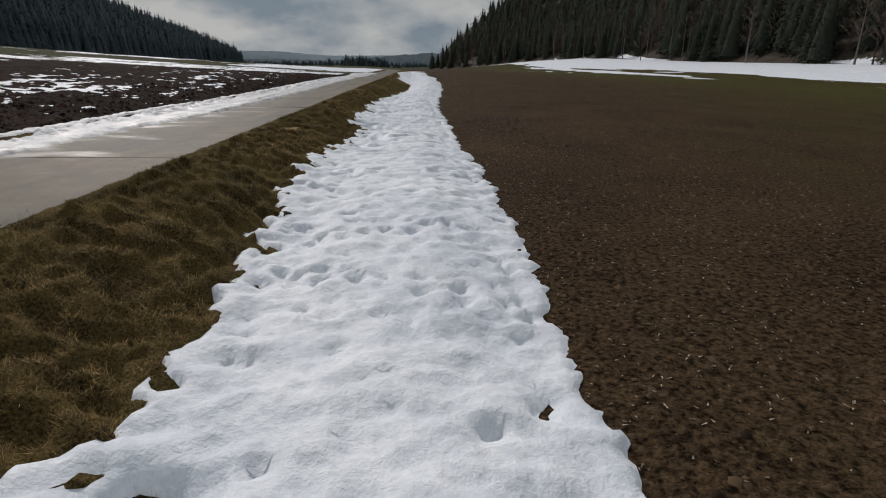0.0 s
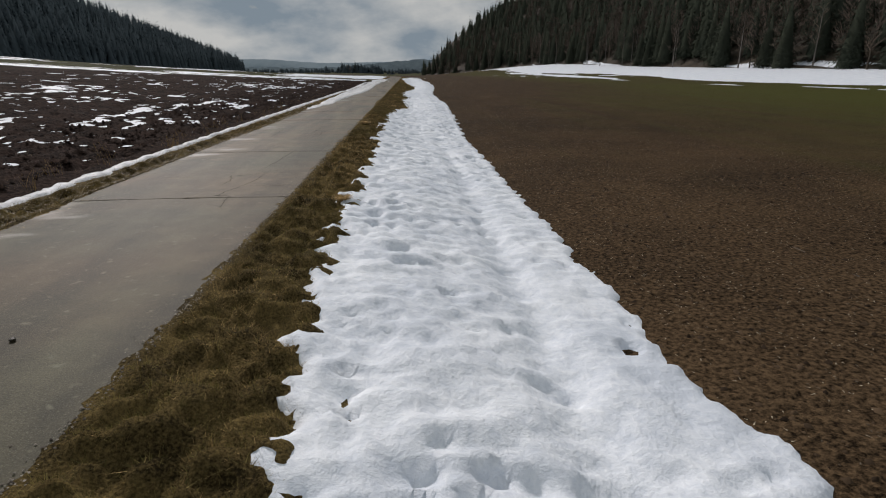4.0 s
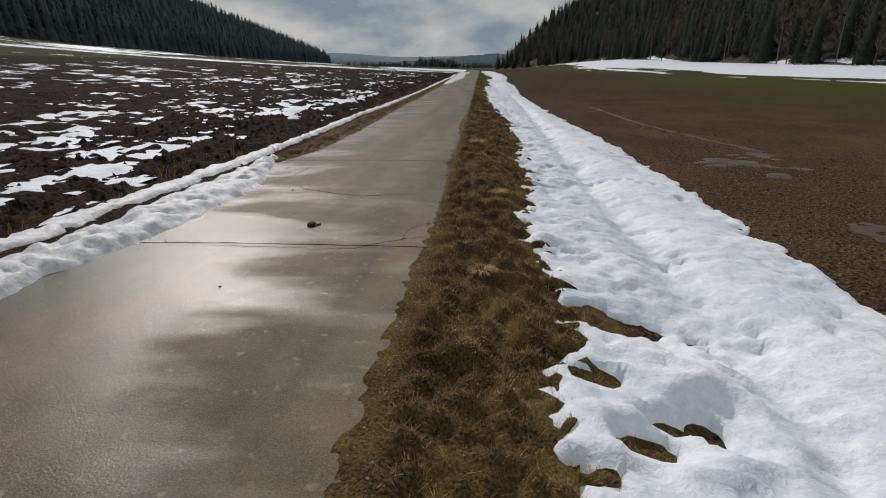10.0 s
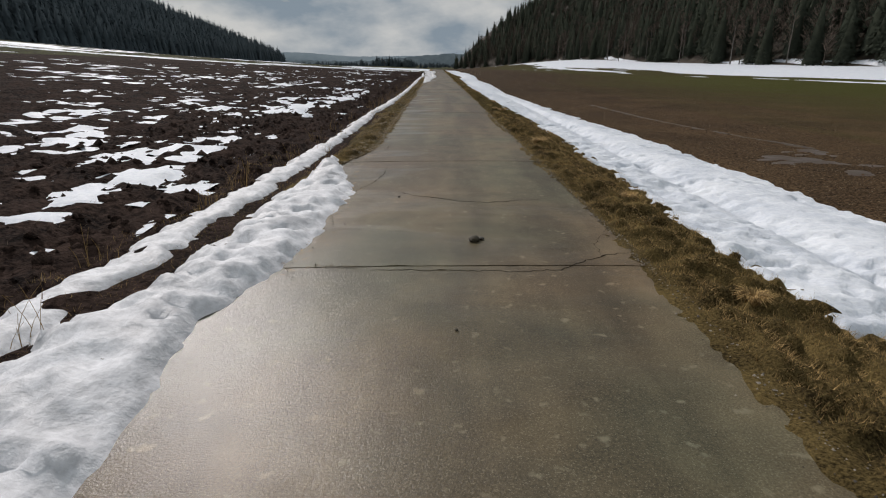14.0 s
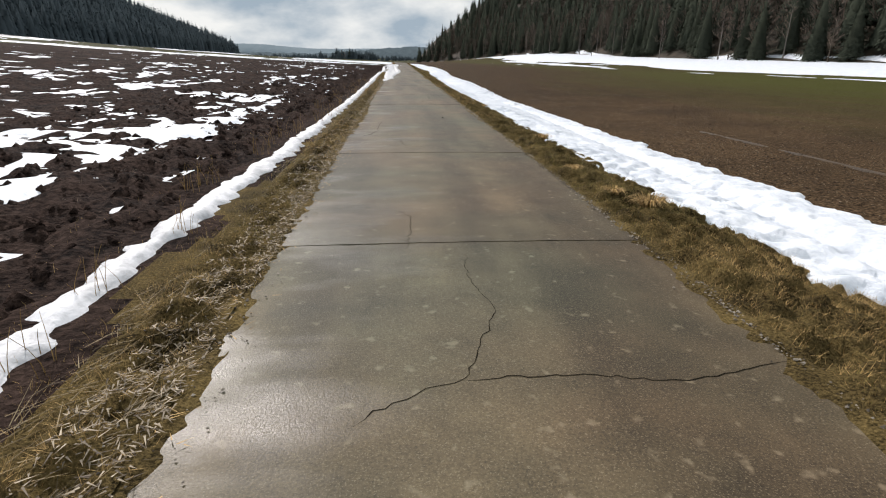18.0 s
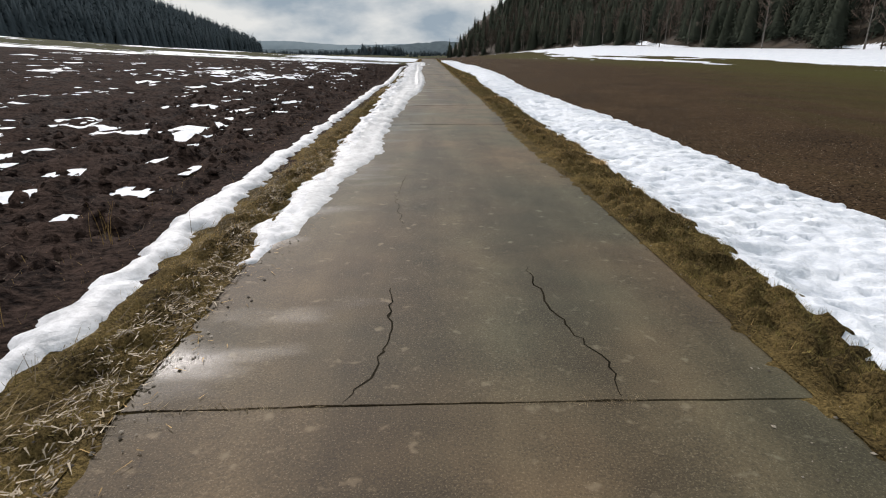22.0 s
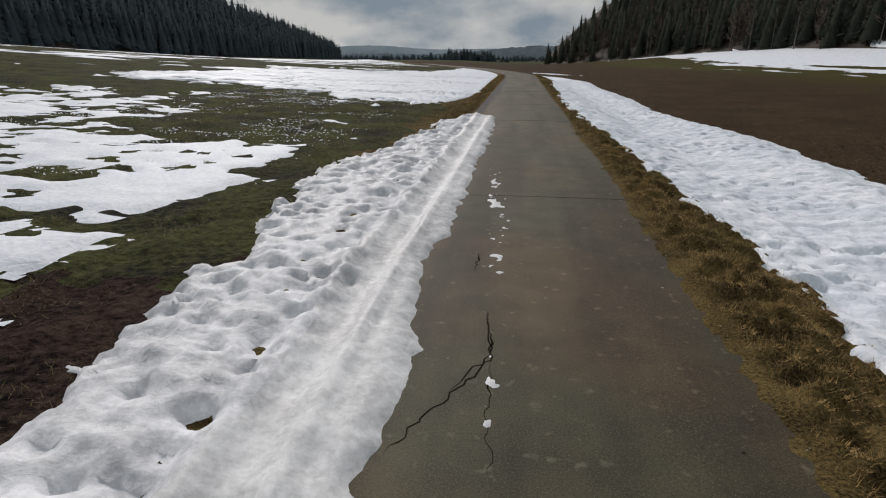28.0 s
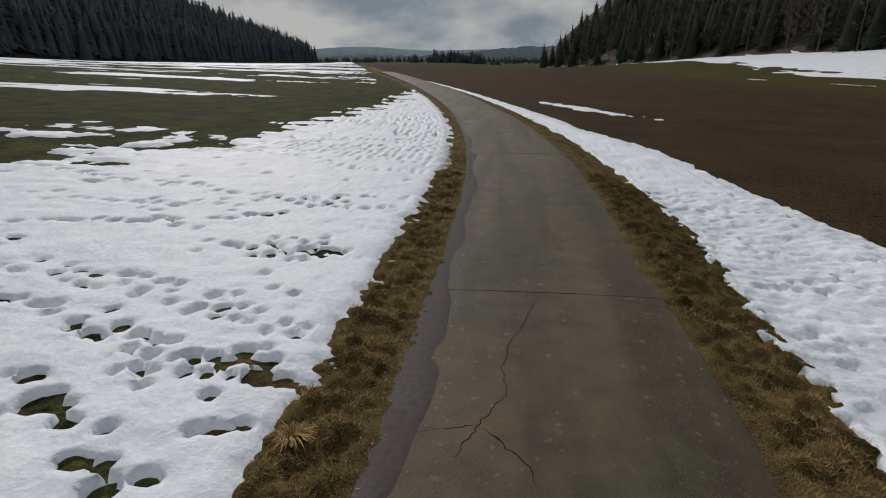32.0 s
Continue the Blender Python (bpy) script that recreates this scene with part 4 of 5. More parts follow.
right_rows = stands(wood_right, 1, (-30, 402), 19, 3.5, r_wood)
left_rows = stands(wood_left, -1, (0, 560), 17, 3.8, r_wood)
for side, rows in (("r", right_rows), ("l", left_rows)):
    for x, y, row in rows:
        if side == "r" and row == 0 and y > 20 and near_count < 110:
            near_count += 1
            if r_wood.random() < 0.45:
                plant(r_wood.choice(bare_models), x - 1.5, y, 1)
            else:
                plant(r_wood.choice(models), x, y, 1)
            continue
        leafless = side == "r" and r_wood.random() < (0.5 if row < 2 else 0.28)
        v, f = brown[r_wood.randrange(4)] if leafless else cheap[r_wood.randrange(8)]
        s = r_wood.uniform(0.86, 1.08) * (0.7 if y > 385 and side == "r" else 1.3 if side == "l" else 1)
        a = r_wood.uniform(0, 6.28)
        c, sn = math.cos(a) * s, math.sin(a) * s
        placed = np.stack([v[:, 0] * c - v[:, 1] * sn + x, v[:, 0] * sn + v[:, 1] * c + y, v[:, 2] * s + ground_at(x, y) - 0.3], -1)
        if leafless:
            brown_v.append(placed)
            brown_f.append(f + brown_n)
            brown_n += len(v)
            continue
        inner_v.append(placed)
        inner_f.append(f + inner_n)
        inner_n += len(v)
    forest_v, forest_f = np.concatenate(inner_v), np.concatenate(inner_f)
    inner_v, inner_f, inner_n = [], [], 0
    # the left wood takes the needles with haze in their colour
    spruce_forest = tagged(new("spruce_forest", mesh_from("spruce_forest", forest_v, forest_f, [M_NEEDLE if side == "r" else M_NEEDLE_HAZE], smooth=False)),
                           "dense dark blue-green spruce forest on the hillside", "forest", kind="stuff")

bare_wood = tagged(new("bare_wood", mesh_from("bare_wood", np.concatenate(brown_v), np.concatenate(brown_f), [M_TWIG], smooth=False)),
                   "brown leafless trees scattered through the spruce wood", "forest", kind="stuff")


# ---- far hills ----
def ridge(name, y, x0, x1, top, mat, seed, wood):
    xs = np.linspace(x0, x1, 420)
    crest = top(xs) + 5 * (fbm(xs / 160, xs * 0, seed, 3) - 0.5) + wood * vnoise(xs / 9, xs * 0, seed + 4)
    v = np.concatenate([np.stack([xs, np.full_like(xs, y - 80), np.full_like(xs, -30.0)], -1), np.stack([xs, np.full_like(xs, y), crest], -1), np.stack([xs, np.full_like(xs, y + 160), np.full_like(xs, -30.0)], -1)])
    n = len(xs)
    i = np.arange(n - 1)
    f = np.concatenate([np.stack([i, i + 1, i + 1 + n, i + n], -1), np.stack([i + n, i + n + 1, i + 1 + 2 * n, i + 2 * n], -1)])
    return tagged(new(name, mesh_from(name, v, f, [mat])), "wooded hills at the valley's end, coloured blue-grey for haze", "hill", kind="structure")


ridge("backdrop_1", 2500, -2600, 2600, lambda x: 14 + 38 * np.exp(-((x + 680) / 330) ** 2) + 22 * np.exp(-((x + 50) / 260) ** 2) + 14 * np.exp(-((x - 900) / 500) ** 2), M_HILL_HAZE, 91, 2.0)
ridge("backdrop_2", 1500, -1400, 1600, lambda x: 2 + 24 * np.exp(-((x - 60) / 190) ** 2) + 6 * np.exp(-((x + 420) / 200) ** 2), M_HILL_NEAR_HAZE, 95, 5.0)


# ---- wet things on road and field ----
def water_material(name, colour, rough):
    m = material(name, tuple(c * 0.7 for c in colour), colour, (rough, rough * 1.6), 2.0, 16.0, 0.5, 0.006, 0.4, spec=0.2)
    return m


M_MUD = water_material("muddy_water", (0.085, 0.061, 0.045), 0.42)
M_FILM = material("wet_silt", (0.022, 0.015, 0.013), (0.052, 0.038, 0.033), (0.5, 0.62), 2.0, 14.0, 0.6, 0.006, 0.5, spec=0.14)


def puddle_shape(x, y):
    n = fbm(x / 0.6, y / 0.8, 111, 3) - 0.5
    one = 0.8 - np.hypot((x - 8.25) / 0.8, (y + 51.7) / 1.1)
    two = 1.0 - np.hypot((x - 7.8 + 0.3 * (y + 57.6)) / 0.55, (y + 57.6) / 1.5)
    three = 0.7 - np.minimum(np.hypot((x - 8.3) / 0.7, (y + 53.1) / 0.5), np.hypot((x - 9.2) / 0.3, (y + 50.4) / 1.0))
    return np.maximum(np.maximum(one, two), three) + 1.9 * n - 0.15


puddle = tagged(new("puddle", sheet("puddle", np.arange(6.2, 10.4, 0.08), np.arange(-62, -50, 0.08), lambda x, y: land(x, y, False) + np.maximum(0.020 * np.tanh(puddle_shape(x, y) * 1.4), -0.06), [M_MUD],
                                    keep=lambda x, y, z: puddle_shape(x, y) > -0.5)), "shallow muddy puddles on the brown field", "puddle", kind="structure")


def film_shape(x, y):
    u = x - bend(y)
    edge = np.interp(y, [62, 68, 74, 80, 92, 104, 130], [-1.4, -1.15, -1.02, -1.1, -1.05, -1.2, -1.4])
    return edge - u + 0.35 * (fbm(x / 0.3, y / 0.9, 121, 3) - 0.5) + 0.5 * (fbm(x / 0.7, y / 1.6, 123, 3) - 0.5)


meltwater = tagged(new("meltwater", sheet("meltwater", np.arange(-1.50, -0.5, 0.05), np.arange(62, 130, 0.12), lambda x, y: -0.016 + 0.010 * np.tanh(film_shape(x, y) * 8) + 0.004, [M_FILM],
                                         keep=lambda x, y, z: film_shape(x, y) > -0.2)), "dark film of meltwater along the road edge", "water", kind="structure")


# ---- cracks in the slabs ----
def bisect(steps, y):
    """How many of the rising numbers lie below y."""
    return sum(1 for a in steps if a < y)


def crack(*points):
    """A wandering crack, wider here and narrower there."""
    r = random.Random(int(points[0][0] * 977 + points[0][1] * 331))
    line = []
    for (x0, y0), (x1, y1) in zip(points, points[1:]):
        n = max(2, int(math.hypot(x1 - x0, y1 - y0) / 0.05))
        for k in range(n):
            t = k / n
            line.append((x0 + (x1 - x0) * t + r.uniform(-0.019, 0.019), y0 + (y1 - y0) * t + r.uniform(-0.019, 0.019)))
    line.append(points[-1])
    bm = bmesh.new()
    last = None
    broad = r.uniform(0.0015, 0.0048)
    for k, (x, y) in enumerate(line):
        a, b = line[max(0, k - 1)], line[min(len(line) - 1, k + 1)]
        dx, dy = b[0] - a[0], b[1] - a[1]
        d = math.hypot(dx, dy) or 1
        taper = min(1, k / 4, (len(line) - 1 - k) / 4) * 0.85 + 0.15
        w = broad * taper * (0.6 + 1.0 * float(vnoise(x * 3, y * 3, 5))) * (2.2 if r.random() < 0.08 else 1)
        z = -0.012 * (x / 1.5) ** 2 + 0.0016 + 0.004 * math.sin(2.1 * (bisect(JOINTS, y) - 1))
        pair = [bm.verts.new((x - dy / d * w, y + dx / d * w, z)), bm.verts.new((x + dy / d * w, y - dx / d * w, z))]
        if last:
            bm.faces.new((last[0], last[1], pair[1], pair[0]))
        last = pair
    bmesh.ops.recalc_face_normals(bm, faces=bm.faces)
    return part("crack", bm, M_CRACK, road, "jagged dark crack")


crack((-0.85, -59.82), (0.37, -59.88), (0.72, -59.85), (1.17, -59.50), (1.45, -59.42))
crack((1.17, -59.50), (1.20, -59.14), (1.46, -58.74))
crack((-1.25, -38.54), (-1.10, -38.26), (-0.95, -37.68), (-0.98, -36.94), (-0.93, -36.09))
crack((-1.04, -38.50), (-0.70, -38.48), (-0.35, -38.30), (-0.00, -38.21))
crack((-0.69, -38.48), (-0.63, -38.88), (-0.50, -39.10), (-0.45, -39.52), (-0.42, -39.72), (-0.37, -39.93))
crack((-0.41, -39.73), (-0.20, -39.80), (-0.06, -39.91))
crack((0.83, -37.94), (1.11, -37.94), (1.39, -37.84))
crack((-0.56, -43.76), (-0.40, -44.07), (-0.47, -45.00))
crack((-0.02, -45.09), (-0.05, -45.54), (0.04, -46.07), (-0.08, -46.41), (-0.23, -46.78), (-0.54, -46.93), (-0.74, -47.11))
crack((-0.23, -46.78), (0.26, -46.78), (0.86, -46.85), (1.19, -46.77), (1.43, -46.71))
crack((-1.21, -52.62), (-0.91, -52.71), (-0.45, -52.79), (-0.03, -52.76), (0.28, -52.70), (0.64, -52.59), (1.39, -52.54))
crack((-1.25, -52.64), (-1.26, -53.00), (-1.26, -53.28), (-1.32, -53.56))
crack((-0.80, -56.98), (-0.57, -57.20), (-0.22, -57.39), (-0.01, -57.54), (0.29, -57.59), (0.52, -57.56), (0.78, -57.47), (1.13, -57.46))
crack((-1.09, -55.06), (-1.07, -55.72), (-1.19, -56.46), (-1.31, -56.81), (-1.37, -57.05), (-1.48, -57.35))
crack((0.63, -26.44), (0.59, -28.07), (0.53, -28.63))
crack((0.68, -29.10), (0.68, -29.82), (0.49, -30.61), (0.42, -30.89), (0.65, -30.95), (0.62, -31.18), (0.70, -31.55), (0.79, -31.77))
crack((0.15, -29.41), (0.67, -29.13), (1.19, -29.08))
crack((-0.82, -21.00), (-0.80, -21.58), (-0.82, -21.90))
crack((-1.29, -22.01), (-0.84, -21.90), (-0.60, -21.83), (-0.21, -21.70))
crack((-0.60, -21.83), (-0.61, -22.32), (-0.58, -22.54), (-0.75, -22.67), (-0.76, -22.79))
crack((-0.56, -22.80), (-0.53, -23.15), (-0.52, -23.35), (-0.52, -23.56))
crack((0.49, -21.42), (0.46, -22.00), (0.42, -22.49))
crack((0.44, -22.52), (0.76, -22.54), (1.15, -22.58))
crack((0.70, -22.65), (0.68, -22.92), (0.70, -23.11), (0.45, -23.36))
crack((0.72, -23.13), (0.75, -23.40), (0.62, -23.61))
crack((-0.47, -9.81), (-0.54, -10.90), (-0.41, -11.95))
crack((-0.43, -13.18), (-0.41, -13.77), (-0.46, -14.19), (-0.57, -14.38))
crack((0.47, -12.83), (0.50, -13.46), (0.59, -13.87), (0.66, -14.09), (0.63, -14.38))
crack((-0.86, -2.76), (-0.85, -3.19), (-0.68, -3.47), (-0.60, -3.68), (-0.64, -4.04), (-0.57, -4.31), (-0.56, -4.52), (-0.56, -4.86))
crack((-0.96, -4.52), (-0.80, -4.55), (-0.61, -4.56))
crack((0.21, 6.15), (0.20, 6.01), (0.26, 5.76))
crack((-0.05, 5.68), (0.17, 5.76), (0.47, 5.70), (0.77, 5.74), (1.00, 5.78), (1.33, 5.73))
crack((0.04, 9.80), (0.14, 8.77), (-0.01, 8.30))
crack((-0.45, 42.19), (-0.47, 41.50), (-0.45, 41.08))
crack((-0.33, 40.87), (-0.39, 40.44), (-0.46, 40.12), (-0.49, 39.68), (-0.59, 39.45), (-0.53, 39.21))
crack((-0.17, 53.67), (-0.09, 53.04), (-0.24, 52.71), (-0.51, 52.19), (-0.55, 52.10))
crack((-0.30, 54.96), (-0.32, 54.44))
crack((-0.09, 52.97), (-0.09, 52.42), (-0.04, 51.96))
crack((0.00, 65.34), (0.21, 65.23), (0.32, 65.15), (0.66, 65.22), (0.99, 65.43), (1.22, 65.48))
crack((0.27, 64.97), (0.20, 64.71), (0.21, 64.46), (0.13, 64.12))
crack((0.55, 64.95), (0.66, 64.66), (0.75, 64.46), (0.73, 64.26), (0.80, 64.21), (1.05, 64.26))
crack((-0.56, 66.42), (-0.53, 66.01), (-0.64, 65.53), (-0.69, 65.08), (-0.71, 64.64))
crack((-0.55, 77.33), (-0.60, 76.72), (-0.55, 76.39), (-0.63, 76.11), (-0.73, 75.90), (-0.72, 75.76))
crack((-1.14, 76.09), (-0.93, 76.11), (-0.63, 76.12))
crack((0.71, 78.75), (0.50, 78.19))
crack((0.52, 77.17), (0.60, 76.77), (0.61, 76.46), (0.65, 76.14), (0.65, 75.95))
crack((-1.00, 86.72), (-0.80, 86.76), (-0.76, 86.85))
crack((-0.15, 100.09), (-0.26, 99.46), (-0.42, 99.05), (-0.50, 98.48), (-0.47, 98.02), (-0.67, 97.60), (-0.85, 97.18))
crack((-1.05, 97.49), (-0.67, 97.60))
crack((-0.66, 97.57), (-0.31, 97.18), (-0.22, 96.92))

crack((-1.06, -29.30), (-0.80, -29.37), (-0.42, -29.44), (-0.21, -29.39))
crack((0.22, -30.16), (0.30, -29.80), (0.14, -29.28))
crack((0.65, -30.19), (0.97, -30.25), (1.36, -30.17))
crack((0.24, -30.96), (0.46, -30.86), (0.61, -30.92))
crack((-1.39, -22.80), (-1.10, -22.76), (-0.81, -22.77), (-0.64, -22.62), (-0.57, -22.54))
crack((-0.26, -22.74), (0.00, -22.75), (0.29, -22.69))
crack((-0.49, 5.60), (-0.46, 5.69), (-0.52, 5.80), (-0.44, 6.06), (-0.42, 6.28), (-0.48, 6.86), (-0.46, 7.28), (-0.50, 7.88), (-0.45, 8.35))
crack((0.05, 9.34), (0.10, 11.37), (0.12, 13.2))
crack((-0.32, 52.62), (-0.22, 52.83), (-0.09, 53.04), (-0.17, 53.67))
crack((-0.28, 77.93), (0.10, 77.87), (0.53, 77.87))
crack((0.52, 77.82), (0.51, 77.21), (0.63, 76.56))
crack((-0.27, 80.15), (0.28, 80.22))
crack((-1.24, 97.43), (-1.05, 97.49))


# ---- grass ----
def blades(name, x, y, length, width, flat, mat, label, category="grass", base=None, root=-0.02, comb=None):
    """Many bent blades as one mesh, matted in whorls."""
    n = len(x)
    base = land(x, y) if base is None else base
    # blades hang outwards from the crown of their tussock
    e = 0.04
    sx, sy = tussock(x - e, y) - tussock(x + e, y), tussock(x, y - e) - tussock(x, y + e)
    whorl = 6.283 * 1.5 * fbm(x / 0.8, y / 0.8, 131, 2)
    a = np.arctan2(sy + 0.15 * np.sin(whorl), sx + 0.15 * np.cos(whorl)) + RNG.normal(0, 1.0, n)
    if comb is not None:
        a = comb + RNG.normal(0, 0.45, n) + 0.8 * (fbm(x / 0.5, y / 0.9, 133, 2) - 0.5)
    L = length * RNG.uniform(0.5, 1.3, n)
    up = np.clip(RNG.normal(1 - flat, 0.18, n), 0.02, 1.0)
    dx, dy = np.cos(a), np.sin(a)
    sx, sy = -dy * width / 2, dx * width / 2
    h2, f2 = L * up, L * (1.05 - up)
    v = np.stack([np.stack([x - sx, y - sy, base + root], -1), np.stack([x + sx, y + sy, base + root], -1),
                  np.stack([x + dx * f2, y + dy * f2, base + h2], -1)], 1).reshape(-1, 3)
    f = np.arange(n * 3).reshape(-1, 3)
    return tagged(new(name, mesh_from(name, v, f, [mat], smooth=False)), label, category, kind="stuff")


def strewn(n, x0, x1, y0, y1):
    y = RNG.uniform(y0, y1, n)
    return RNG.uniform(x0, x1, n) + bend(y), y


gx, gy = strewn(2000000, 1.42, 4.2, -67, 108)
hidden = (ditch_snow(gx, gy, False) > 0.05) | (gx - bend(gy) > ditch_edges(gy)[0] + 0.6)
tuft = tussock(gx, gy)
ok = ~hidden & (RNG.random(len(gx)) < 0.3 + 0.7 * tuft) & (gx - bend(gy) > 1.47 + 0.10 * (fbm(gx / 0.4, gy / 0.3, 17, 2) - 0.3))
gx, gy = gx[ok], gy[ok]
greener = fbm(gx / 2.5, gy / 4.0, 19, 3) + 0.12 * step(-45, -10, gy) + 0.05 * step(-4, 4, gy) - 0.12 * step(28, 40, gy) + 0.08 * step(60, 90, gy) > 0.56 + RNG.normal(0, 0.05, len(gx))
blades("dry_grass", gx[~greener], gy[~greener], 0.075, 0.0036, 0.66, M_STRAW, "matted straw-brown dead grass on the verge")
blades("green_grass", gx[greener], gy[greener], 0.065, 0.0042, 0.60, M_GREEN, "tufts of olive-green grass among the dead grass")
gx, gy = strewn(1100000, -3.3, -1.42, -68, 112)
u = gx - bend(gy)
bare = (lane_snow(gx, gy, False) > np.where(on_road(u, gy), 0.12, 0.03)) | (white_field(gx, gy, False) > 0.03)
tuft = tussock(gx, gy)
share = np.where((gy > -54) & (gy < 66), step(-2.25, -2.05, u) * 0.9 + 0.04, np.where(gy > 66, 1.1 * step(-3.3, -2.5, u + 0.8 * (fbm(gx / 0.6, gy / 0.7, 28, 2) - 0.5)), 0.5)) * step(-1.43, -1.55, u + wide(gy) + 0.15 * (fbm(gx / 0.4, gy / 0.3, 18, 2) - 0.5))
ok = ~bare & (RNG.random(len(gx)) < share * (0.3 + 0.7 * tuft))
gx, gy = gx[ok], gy[ok]
greener = fbm(gx / 2.5, gy / 4.0, 19, 3) - 0.06 * step(55, 70, gy) > 0.56 + RNG.normal(0, 0.05, len(gx))
blades("dry_grass", gx[~greener], gy[~greener], 0.08, 0.0038, 0.66, M_STRAW, "matted straw-brown dead grass between road and field")
blades("green_grass", gx[greener], gy[greener], 0.065, 0.0042, 0.60, M_GREEN, "tufts of olive-green grass between road and field")
# meadow grass where the snow has gone, beside the second half of the road
gx, gy = strewn(240000, -11, -2.3, 46, 76)
ok = (patches(gx, gy) < 0.0) & (white_field(gx, gy, False) < 0.0) & (lane_snow(gx, gy, False) < 0.0) & (RNG.random(len(gx)) < 1.1 * step(0.4, 0.62, fbm(gx / 0.6, gy / 0.6, 23, 3)))
gx, gy = gx[ok], gy[ok]
faded = RNG.random(len(gx)) < 0.25 + 0.9 * fbm(gx / 1.6, gy / 1.2, 25, 2)
blades("meadow_grass", gx[~faded], gy[~faded], 0.08, 0.008, 0.65, M_GREEN, "short wet green meadow grass")
blades("meadow_grass", gx[faded], gy[faded], 0.09, 0.006, 0.75, M_OLD, "faded brown grass in the wet meadow")
# moss and grass rooted in the joints of the slabs
for x0, x1, yj, n in ((0.0, 0.3, -31.0, 260), (0.05, 0.5, 8.2, 160), (0.95, 1.4, 8.2, 180), (0.1, 0.75, -14.4, 200), (-1.4, -0.8, -31.0, 120), (-1.4, -0.5, -14.4, 140), (-1.3, -0.9, -59.75, 160)):
    gx = RNG.uniform(x0, x1, n)
    blades("joint_grass", gx, np.full(n, yj) + RNG.normal(0, 0.014, n), 0.035, 0.004, 0.75, M_OLD, "brown moss and grass rooted in a joint of the road", base=np.full(n, 0.0), root=-0.004)
# straw and stubble turned up by the plough
gx, gy = strewn(60000, -9, -2.5, -66, 50)
ok = (patches(gx, gy) < 0.0) & (RNG.random(len(gx)) < step(0.45, 0.7, fbm(gx / 0.9, gy / 1.6, 27, 2)))
M_STUBBLE = material("stubble", (0.050, 0.032, 0.022), (0.210, 0.140, 0.085), (0.7, 0.9), 1.0, 9.0, 0.0, 0.01, 0.4, island=0.6)
blades("stubble", gx[ok], gy[ok], 0.11, 0.007, 0.82, M_STUBBLE, "brown stubble and roots turned up by the plough", category="stubble")
# pale chaff and small stones on the seeded field
gx, gy = strewn(120000, 5.0, 16.0, -66, 104)
ok = (ditch_snow(gx, gy, False) < 0.0) & (RNG.random(len(gx)) < np.clip(1.3 - (gx - 5) / 9, 0.1, 1) * (0.25 + fbm(gx / 0.7, gy / 0.7, 29, 2)))
M_CHAFF = material("chaff", (0.070, 0.050, 0.030), (0.460, 0.380, 0.270), (0.7, 0.9), 1.0, 9.0, 0.0, 0.01, 0.3, island=0.8)
blades("chaff", gx[ok], gy[ok], 0.036, 0.011, 0.88, M_CHAFF, "pale straw bits on the brown seeded field", category="straw", root=0.006)


# ---- clods and stones ----
def lump_bm(size, seed, squash=0.6):
    r = random.Random(seed)
    bm = bmesh.new()
    bmesh.ops.create_icosphere(bm, subdivisions=2, radius=size)
    for v in bm.verts:
        k = 0.75 + 0.5 * float(vnoise(v.co.x / size * 1.3 + seed, v.co.y / size * 1.3, 3)) + r.uniform(-0.06, 0.06)
        v.co = Vector((v.co.x * k, v.co.y * k, v.co.z * k * squash))
    return bm


M_DUNG = material("mud_lump", (0.020, 0.016, 0.010), (0.060, 0.050, 0.030), (0.5, 0.8), 8.0, 60.0, 0.6, 0.01)
for n, (x, y, size) in enumerate([(0.08, -59.1, 0.055), (0.15, -59.06, 0.03), (-0.15, -60.9, 0.012), (-0.75, -57.3, 0.016), (0.55, -35.2, 0.02), (0.35, 47.6, 0.02)]):
    me = bpy.data.meshes.new("mud_lump")
    bm = lump_bm(size, n)
    bm.to_mesh(me)
    bm.free()
    me.materials.append(M_DUNG)
    lump = tagged(new("mud_lump", me), "small dark lump of mud lying on the concrete road", "mud lump")
    lump.location = (x, y, size * 0.35)


# ---- loose clods of the ploughed field ----
def clods(n):
    x, y = strewn(n, -9.5, -2.75, -66, 50)
    ok = (patches(x, y) < 0.01) & (lane_snow(x, y, False) < 0.0) & (RNG.random(n) < 1.25 - 0.2 * (-x - 2.7))
    x, y = x[ok], y[ok]
    n = len(x)
    size = np.clip(RNG.lognormal(-3.2, 0.45, n), 0.015, 0.11)
    corner = np.array([(1, 0, 0), (0.2, 1, 0.1), (-1, 0.1, 0), (-0.1, -1, 0), (0.1, 0.1, 0.9), (0.5, 0.5, 0.55), (-0.5, -0.4, 0.6)], float)
    face = np.array([(0, 1, 5), (1, 4, 5), (0, 5, 4), (1, 2, 4), (2, 6, 4), (2, 3, 6), (3, 4, 6), (3, 0, 4)])
    v = corner[None] * size[:, None, None] * RNG.uniform(0.6, 1.35, (n, 7, 3))
    a = RNG.uniform(0, 6.283, n)[:, None]
    c, s = np.cos(a), np.sin(a)
    v = np.stack([v[..., 0] * c - v[..., 1] * s + x[:, None], v[..., 0] * s + v[..., 1] * c + y[:, None], v[..., 2] + (land(x, y) - 0.012)[:, None]], -1)
    f = face[None] + 7 * np.arange(n)[:, None, None]
    return tagged(new("soil_clods", mesh_from("soil_clods", v.reshape(-1, 3), f.reshape(-1, 3), [M_PLOUGH], smooth=False)), "dark crumbly clods of ploughed earth", "soil", kind="stuff")


clods(28000)


